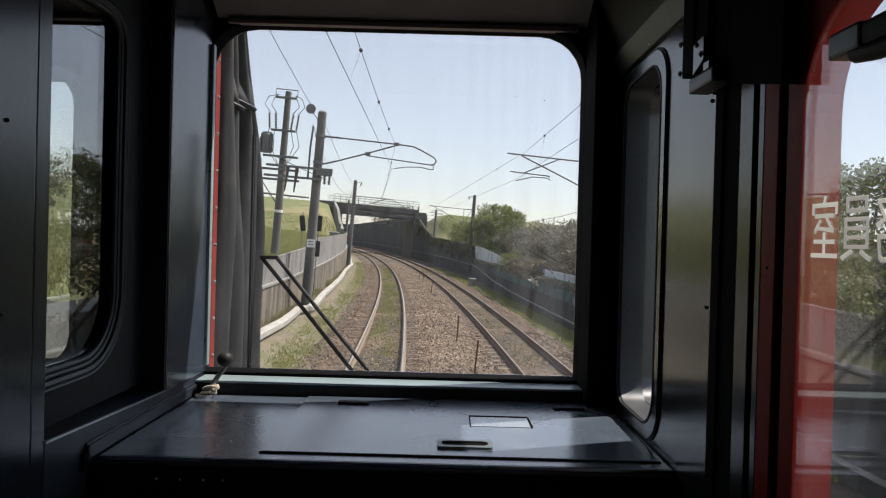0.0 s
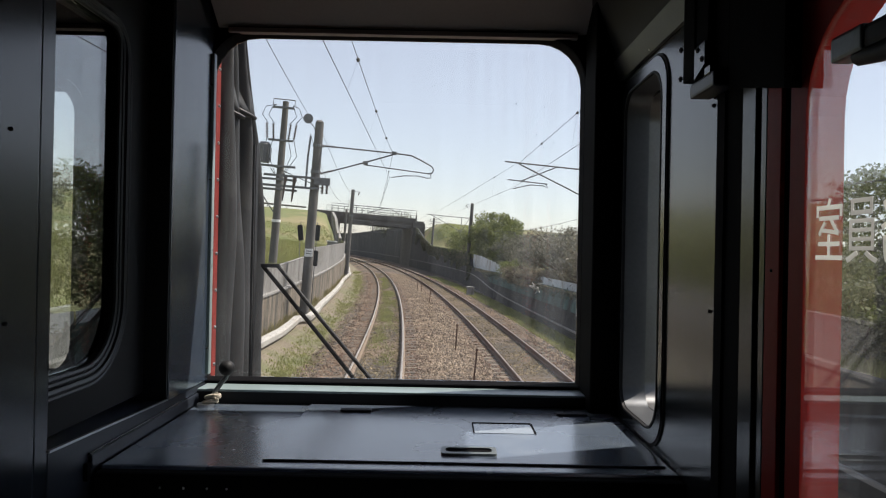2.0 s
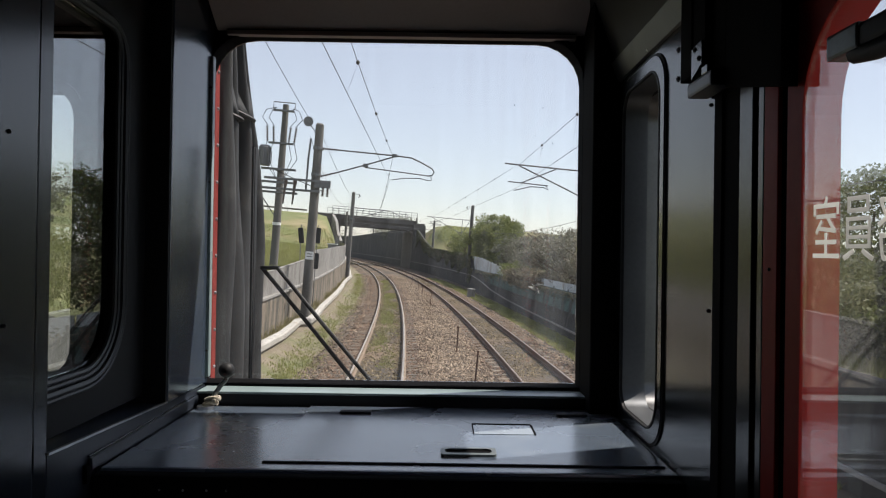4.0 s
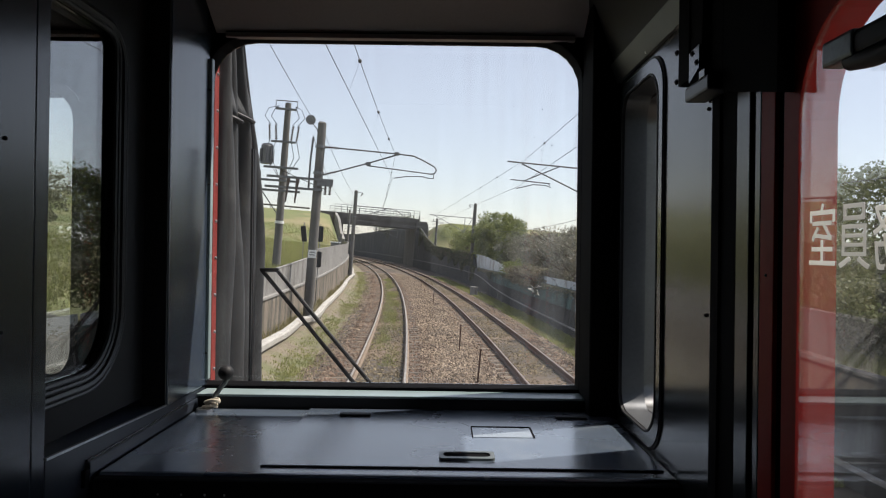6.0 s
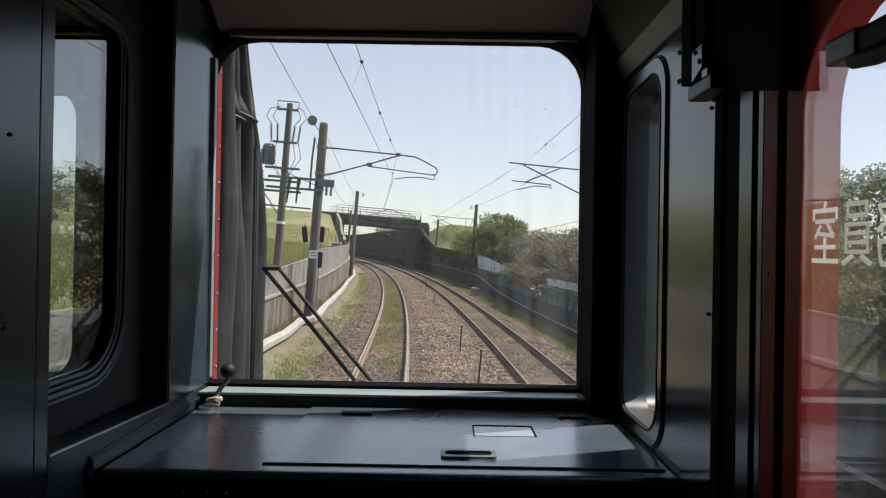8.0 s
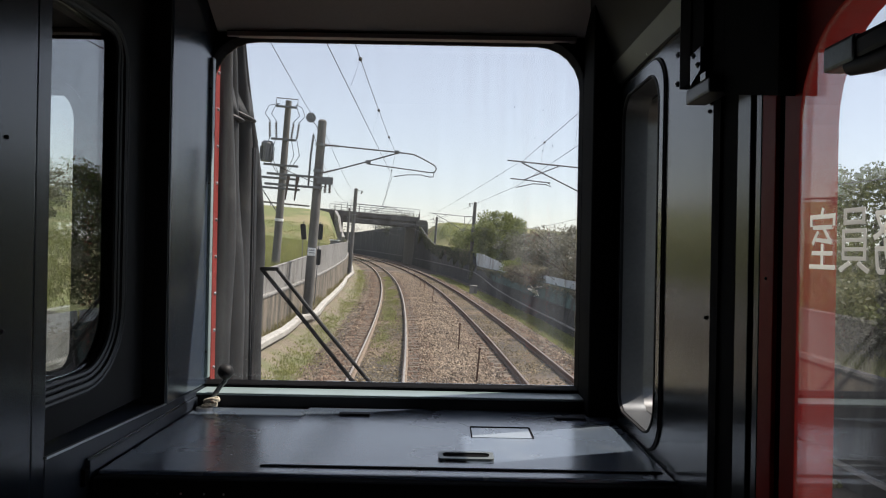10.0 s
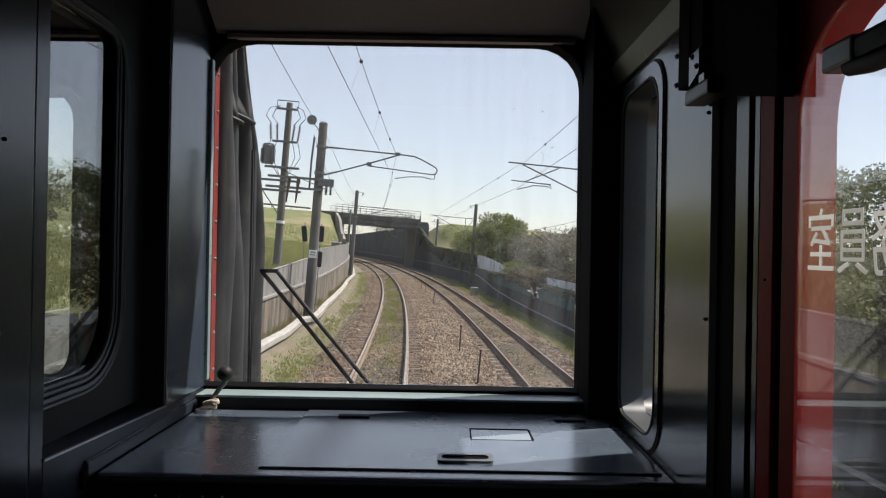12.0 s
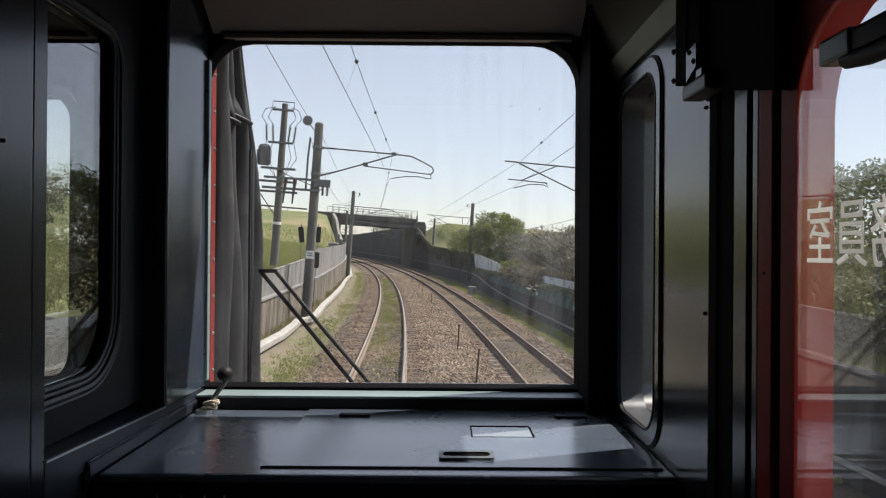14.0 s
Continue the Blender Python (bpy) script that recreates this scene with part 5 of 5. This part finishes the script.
# knob and cord
cord = thing("hanging_knob", "black knob on a bent stem tied with pale cord", "knob", CAB)
part("knob", ball((-0.396, 1.30, -0.229), 0.0142, u=20, v=12), "rubber", cord, smooth=True)
part("stem", tube([(-0.394, 1.30, -0.238), (-0.397, 1.298, -0.247), (-0.404, 1.293, -0.256), (-0.411, 1.286, -0.268), (-0.415, 1.28, -0.285)], 0.0045, 8), "pull", cord, smooth=True)
part("base", tube([(-0.424, 1.272, DZ), (-0.424, 1.272, DZ + 0.006)], 0.015, 14), "steel", cord)
loops = bmesh.new()
rng = random.Random(5)
for k in range(3):
    c = Vector((-0.42 + rng.uniform(-0.006, 0.008), 1.274 + rng.uniform(-0.006, 0.006), DZ + 0.009 + 0.0045 * k))
    ra, rb = rng.uniform(0.008, 0.014), rng.uniform(0.006, 0.01)
    tube([c + Vector((ra * math.cos(i * math.pi / 5), rb * math.sin(i * math.pi / 5), 0.003 * math.sin(i))) for i in range(11)], 0.0028, 6, loops)
part("cord_loops", loops, "cord", cord, "knotted pale cord")

# left partition: near panel, recessed window, pillar
part_wall = thing("partition_left", "dark blue-grey partition with a recessed window", "wall", CAB, kind="structure")
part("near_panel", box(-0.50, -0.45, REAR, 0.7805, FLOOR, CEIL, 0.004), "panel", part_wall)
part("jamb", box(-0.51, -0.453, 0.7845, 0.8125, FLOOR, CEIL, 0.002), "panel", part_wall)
part("jamb_gap", box(-0.51, -0.4545, 0.7805, 0.7845, FLOOR, CEIL), "deep_black", part_wall)
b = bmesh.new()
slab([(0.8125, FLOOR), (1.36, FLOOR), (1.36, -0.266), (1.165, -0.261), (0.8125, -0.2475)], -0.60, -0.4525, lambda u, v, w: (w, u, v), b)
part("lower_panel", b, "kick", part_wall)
b = bmesh.new()
slab([(0.8125, -0.2475), (1.165, -0.261), (1.165, -0.2585), (0.8125, -0.2445)], -0.455, -0.4505, lambda u, v, w: (w, u, v), b)
part("ledge_edge", b, "steel", part_wall, "thin bright edge strip")
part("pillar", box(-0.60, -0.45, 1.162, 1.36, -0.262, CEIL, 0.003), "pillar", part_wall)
part("pillar_side", box(-0.60, -0.452, 1.158, 1.163, -0.262, CEIL), "black", part_wall)
part("corner_strip", box(-0.455, -0.444, 1.345, 1.36, -0.25, 0.36, 0.002), "sill", part_wall, "pale blue-grey corner strip")
for z in (-0.2, 0.12, 0.3):
    part("screw", ball((-0.448, 1.345, z), 0.002, u=8, v=6), "rubber", part_wall)
part("skirting", box(-0.4525, -0.4465, 0.905, 1.33, -0.294, -0.276, 0.002), "kick", part_wall)
part("skirting_bead", box(-0.4525, -0.449, 0.905, 1.33, -0.276, -0.273, 0.001), "panel", part_wall)


def pane_loop(g):
    """The partition window's outline, g outside the glass."""
    return rounded(0.59 - g, 1.044 + 1.5 * g, -0.174 - g, 0.312 + 0.6 * g, (0.085 + g, 0.02 + 1.8 * g, 0.05, 0.085 + g), 8)


PW = pane_loop(0.0)
part("window_panel", ring(rect_round(PW, 0.52, 1.158, -0.2475, CEIL), PW, -0.03, 0, sideways(-0.49)), "black", part_wall)
part("gasket_base", ring(pane_loop(0.031), pane_loop(-0.001), -0.006, 0.002, sideways(-0.49)), "deep_black", part_wall)
for g, r in ((0.0275, 0.0035), (0.0195, 0.006), (0.0105, 0.004), (0.003, 0.0045)):
    part("gasket_rib", loop_tube(pane_loop(g), r, sideways(-0.4885)), "gasket", part_wall, "rounded black rubber gasket rib", smooth=True)
pane = part("pane", slab(grown(PW, -0.0005), 0, 0.004, sideways(-0.500)), "glass_dark", part_wall, "reflecting glass pane")
pane.visible_shadow = False
for y, z in ((0.725, 0.109), (0.722, -0.09)):
    part("screw", ball((-0.4495, y, z), 0.0025, u=8, v=6), "rubber", part_wall)

# right side wall with its narrow oval window
OV = rounded(1.02, 1.226, -0.268, 0.269, (0.036, 0.04, 0.05, 0.055), 8)
OVG = rounded(1.085, 1.285, -0.262, 0.265, (0.04, 0.04, 0.04, 0.04), 8)
ws = thing("wall_right", "satin grey side wall with a narrow rounded window", "wall", CAB, kind="structure")
part("inner_panel", ring(rect_round(OV, 0.822, 1.36, FLOOR, CEIL), OV, 0, 0.02, sideways(RIGHT)), "sidewall", ws)
part("outer_skin", ring(rect_round(OVG, 0.822, 1.44, FLOOR, CEIL), OVG, 0.072, 0.092, sideways(RIGHT)), "black", ws)
part("reveal", ring(grown(OV, 0.0005), grown(OV, -0.003), 0.0, 0.038, sideways(RIGHT)), "reveal", ws, "dark painted window reveal", smooth=True)
OUTER = rounded(1.045, 1.262, -0.27, 0.269, (0.036, 0.04, 0.05, 0.055), 8)
part("reveal_gasket", ring(grown(OUTER, -0.001), grown(OUTER, -0.005), 0.038, 0.0415, sideways(RIGHT)), "rubber", ws, smooth=True)
part("outer_reveal", ring(grown(OUTER, 0.003), grown(OUTER, -0.003), 0.0415, 0.072, sideways(RIGHT)), "dull_steel", ws, "bright metal outer window reveal", smooth=True)
part("rim", ring(grown(OV, 0.02), grown(OV, 0.001), -0.004, 0.0, sideways(RIGHT)), "sidewall", ws, "grey rounded window rim", smooth=True)
part("rim_seal", ring(grown(OV, 0.0235), grown(OV, 0.02), -0.002, 0.0, sideways(RIGHT)), "rubber", ws)
part("inner_seal", ring(grown(OV, 0.001), grown(OV, -0.002), -0.005, 0.0, sideways(RIGHT)), "rubber", ws)
pane = part("pane", slab(grown(OVG, -0.0005), 0.08, 0.085, sideways(RIGHT)), "glass_side", ws)
pane.visible_shadow = False
part("back_post", box(RIGHT, 0.40, 0.80, 0.822, FLOOR, CEIL), "deep_black", ws)
for z in (0.17, -0.072):
    part("screw", ball((RIGHT - 0.0005, 0.832, z), 0.0025, u=8, v=6), "rubber", ws)
part("screw", ball((RIGHT - 0.006, 1.075, 0.305), 0.003, u=8, v=6), "steel", ws)
# sloped cover over the side wall, with a bright lower strip
b = bmesh.new()
slab([(0.235, 0.52), (RIGHT, 0.31), (RIGHT, CEIL), (0.235, CEIL)], 0.82, 1.30, lambda u, v, w: (u, w, v), b)
part("cove", b, "black", ws)
b = bmesh.new()
slab([(0.3095, 0.3), (0.3095, 0.312), (0.295, 0.335), (0.291, 0.332), (0.304, 0.3)], 0.86, 1.255, lambda u, v, w: (u, w, v), b)
part("edge_strip", b, "gasket", ws, "dark glossy edge strip")
part("front_corner", box(0.262, RIGHT, 1.262, 1.36, FLOOR, CEIL, 0.004), "deep_black", ws)

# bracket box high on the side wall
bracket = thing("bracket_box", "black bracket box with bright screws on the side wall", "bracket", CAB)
part("body", box(0.2965, 0.335, 0.756, 0.80, 0.195, 0.6, 0.003), "deep_black", bracket)
part("flange", box(0.2875, 0.309, 0.838, 0.877, 0.205, 0.6, 0.002), "deep_black", bracket)
part("back_plate", box(0.2895, 0.309, 0.80, 0.838, 0.195, 0.6), "deep_black", bracket)
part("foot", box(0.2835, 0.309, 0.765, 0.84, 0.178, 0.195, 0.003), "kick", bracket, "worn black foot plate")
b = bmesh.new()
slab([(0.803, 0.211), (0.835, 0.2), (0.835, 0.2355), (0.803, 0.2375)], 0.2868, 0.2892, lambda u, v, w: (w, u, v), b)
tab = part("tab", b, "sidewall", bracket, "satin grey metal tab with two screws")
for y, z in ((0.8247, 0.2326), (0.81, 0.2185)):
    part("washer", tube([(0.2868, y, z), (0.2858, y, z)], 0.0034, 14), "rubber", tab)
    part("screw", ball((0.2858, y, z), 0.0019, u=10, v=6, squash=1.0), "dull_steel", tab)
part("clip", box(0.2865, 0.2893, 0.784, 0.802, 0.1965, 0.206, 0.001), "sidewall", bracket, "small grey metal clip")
# near-black slab added where the upper door corner stays dark
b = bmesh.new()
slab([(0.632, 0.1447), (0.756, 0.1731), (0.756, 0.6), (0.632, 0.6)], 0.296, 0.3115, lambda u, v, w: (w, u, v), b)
part("housing", b, "deep_black", bracket)
for z in (0.269, 0.23):
    part("washer", tube([(RIGHT, 0.9517, z), (RIGHT - 0.0012, 0.9517, z)], 0.0038, 14), "rubber", bracket)
    part("screw", ball((RIGHT - 0.0012, 0.9517, z), 0.0021, u=10, v=6), "dull_steel", bracket)

# door posts and the red crew door with its window, flush with the side wall
posts = thing("door_frame", "dark door frame strips beside the red crew door", "door frame", CAB, kind="structure")
part("black_post", box(0.3125, 0.40, 0.7575, 0.80, FLOOR, CEIL), "deep_black", posts)
part("backing", box(0.3165, 0.3475, 0.655, 0.7575, FLOOR, CEIL), "deep_black", posts)
part("outer_backing", box(0.3475, 0.40, 0.735, 0.7575, FLOOR, CEIL), "deep_black", posts)
part("strip", box(0.312, 0.3165, 0.725, 0.7570, FLOOR, 0.182, 0.001), "gloss_strip", posts, "satin grey strip")
part("strip", box(0.312, 0.3165, 0.6996, 0.7117, FLOOR, 0.18, 0.001), "gloss_strip", posts, "narrow satin grey strip")
part("red_post", box(0.312, 0.3165, 0.6695, 0.6985, FLOOR, CEIL, 0.001), "red", posts, "red painted door post")
part("screw", ball((0.3118, 0.684, -0.02), 0.0016, u=8, v=6), "rubber", posts)
door = thing("crew_door", "red crew door with a rounded window and white lettering", "door", CAB)
DH = rounded(0.17, 0.6244, -0.54, 0.206, (0.045, 0.088, 0.088, 0.045), 8)
part("leaf", ring(rect_round(DH, 0.0, 0.651, FLOOR, 0.44), DH, 0, 0.0345, sideways(0.312)), "red", door)
pane = part("pane", slab(grown(DH, -0.0005), 0, 0.004, sideways(0.3135)), "glass_door", door, "dusty reflecting clear glass")
pane.visible_shadow = False
part("rail_gap", box(0.314, 0.40, 0.0, 0.655, 0.442, 0.47), "black", door)
catch = part("catch_bar", box(0.297, 0.312, 0.22, 0.552, 0.146, 0.164, 0.004), "rubber", door, "dark sloping catch bar")
part("bar_end", box(0.2955, 0.3125, 0.514, 0.557, 0.1452, 0.1655, 0.003), "pull", catch, "worn grey-green bar end")
part("grip", tube([(0.304, 0.53, 0.145), (0.303, 0.505, 0.141), (0.304, 0.4, 0.137), (0.304, 0.24, 0.137)], 0.0075, 10), "rubber", catch, "dark rounded grip under the bar", smooth=True)
fc = bpy.data.curves.new("lettering", "FONT")
fc.body = "乗務員室"
fc.size, fc.space_character, fc.extrude = 0.0565, 1.04, 0.0002
fc.align_x = "RIGHT"
fc.materials.append(M["film"])
letters = new("lettering", fc)
letters.parent = door
letters.matrix_basis = Matrix(((0, 0, 1, 0.3127), (0.79, 0, 0, 0.6075), (0, 1, 0, -0.0055), (0, 0, 0, 1)))
tagged(letters, "white characters on the glass")
# body behind and over the door
set_piece("wall_side_rear", box(0.312, 0.40, REAR, 0.0, FLOOR, CEIL), "panel", "dark side wall behind the crew door", "wall")
set_piece("door_header", box(0.312, 0.40, 0.0, 0.655, 0.47, CEIL), "black", "black panel over the crew door", "panel")

# ---------------------------------------------------------------- outside the front window
gang = thing("gangway_bellows", "grey folded canvas gangway bellows in a red frame", "bellows", CAB)
b = bmesh.new()
cols, zs = 90, steps(-1.2, 0.5, 0.05)


def fold(f, z):
    depth = lerp_at([(-1.2, 0.30), (0.0, 0.30), (0.24, 0.24), (0.43, 0.13), (0.5, 0.09)], z)
    lobe = abs(math.sin(f * 12.4 + 0.3 + 0.3 * math.sin(z * 2.3)))
    y = 1.485 + depth * f
    x = -0.507 + 0.008 * f + (0.052 + 0.006 * math.sin(z * 5 + f * 9)) * lobe ** 0.55 + 0.003 * math.sin(z * 13 + f * 8)
    return x, y


grid = [[b.verts.new((*fold(i / cols, z), z)) for i in range(cols + 1)] for z in zs]
back = [[b.verts.new((fold(i / cols, z)[0] - 0.02, fold(i / cols, z)[1], z)) for i in range(cols + 1)] for z in zs]
for layer in (grid, back):
    for p, q in zip(layer, layer[1:]):
        for k in range(cols):
            b.faces.new((p[k], p[k + 1], q[k + 1], q[k]))
for k in (0, cols):
    for j in range(len(zs) - 1):
        b.faces.new((grid[j][k], grid[j + 1][k], back[j + 1][k], back[j][k]))
part("canvas", b, "canvas", gang, smooth=True)


def flap_lobe(y0, y1, x0, hem, seed):
    """One hanging lobe of the upper flap, rounded outwards, with a turned-up hem."""
    b = bmesh.new()
    n, m = 16, 9
    rows = []
    for j in range(m):
        f = j / (m - 1)
        row = []
        for i in range(n + 1):
            a = i / n
            bulge = math.sin(math.pi * a) ** 0.7
            y = y0 + (y1 - y0) * a * (1 - 0.3 * f)
            x = x0 - 0.03 * f + 0.034 * bulge * (1 - 0.45 * f) + 0.004 * math.sin(7 * a + 3 * f + seed)
            z = hem + (0.5 - hem) * f - 0.014 * bulge * (1 - f) + 0.004 * math.sin(9 * a + seed)
            row.append(b.verts.new((x, y, z)))
        rows.append(row)
    for p, q in zip(rows, rows[1:]):
        for k in range(n):
            b.faces.new((p[k], p[k + 1], q[k + 1], q[k]))
    lobe = part("flap_lobe", b, "canvas", gang, "overlapping upper canvas flap", smooth=True)
    sm = lobe.modifiers.new("thickness", "SOLIDIFY")
    sm.thickness = 0.006
    part("hem", tube([v for v in [(x0 + 0.036 * math.sin(math.pi * a / 12) ** 0.7, y0 + (y1 - y0) * a / 12, hem - 0.014 * math.sin(math.pi * a / 12) ** 0.7) for a in range(13)]], 0.0045, 6), "canvas", lobe, smooth=True)


flap_lobe(1.492, 1.575, -0.478, 0.288, 0.0)
flap_lobe(1.555, 1.668, -0.474, 0.302, 2.0)
fr = part("red_frame", box(-0.52, -0.4735, 1.452, 1.482, -1.2, 0.40, 0.004), "frame_red", gang, "red painted steel frame")
for z in steps(-0.25, 0.36, 0.075):
    part("rivet", ball((-0.4735, 1.468, z), 0.0038, u=8, v=6), "steel", fr)
part("end_frame", box(-0.5, -0.466, 1.775, 1.80, -1.2, 0.2, 0.005), "canvas", gang, "grey bellows end frame")
b = box(-1.56, -1.53, 1.452, 1.8, -1.2, 0.4, 0.004)
part("far_bellows", b, "canvas", gang)

wiper = thing("windscreen_wiper", "black windscreen wiper with twin arms", "wiper", CAB)
part("blade", box(-0.391, -0.384, 1.43, 1.45, -0.30, 0.2, 0.002), "rubber", wiper)
part("blade_rib", box(-0.3895, -0.3855, 1.424, 1.43, -0.30, 0.2), "black", wiper)
part("link", box(-0.376, -0.338, 1.45, 1.462, -0.048, -0.04, 0.002), "rubber", wiper)
part("arm", tube([(-0.372, 1.456, -0.046), (-0.28, 1.458, -0.155), (-0.16, 1.46, -0.30)], 0.0044, 8), "rubber", wiper)
part("arm", tube([(-0.342, 1.456, -0.044), (-0.25, 1.458, -0.155), (-0.125, 1.46, -0.30)], 0.0044, 8), "rubber", wiper)
part("pivot", box(-0.18, -0.10, 1.45, 1.48, -0.36, -0.30, 0.008), "rubber", wiper)

# car body round the cab
body = thing("railcar_body", "red and dark railcar body shell round the cab", "railcar", CAB, kind="structure")
part("roof", box(LEFT - 0.1, 0.42, -3.0, 1.46, CEIL + 0.085, CEIL + 0.25, 0.05), "galv", body)
part("underframe", box(LEFT - 0.05, 0.38, -3.0, 1.44, FLOOR - 0.4, FLOOR - 0.125, 0.03), "black", body)
bogie = part("bogie", box(-1.7, -0.3, -2.6, -1.0, -2.3, FLOOR - 0.4, 0.05), "black", body, "dark steel bogie")
for y in (-2.5, -1.1):
    for x in (-1.6, -0.46):
        part("wheel", tube([(x - 0.06, y, -2.09), (x + 0.06, y, -2.09)], 0.41, 28), "rust", bogie)
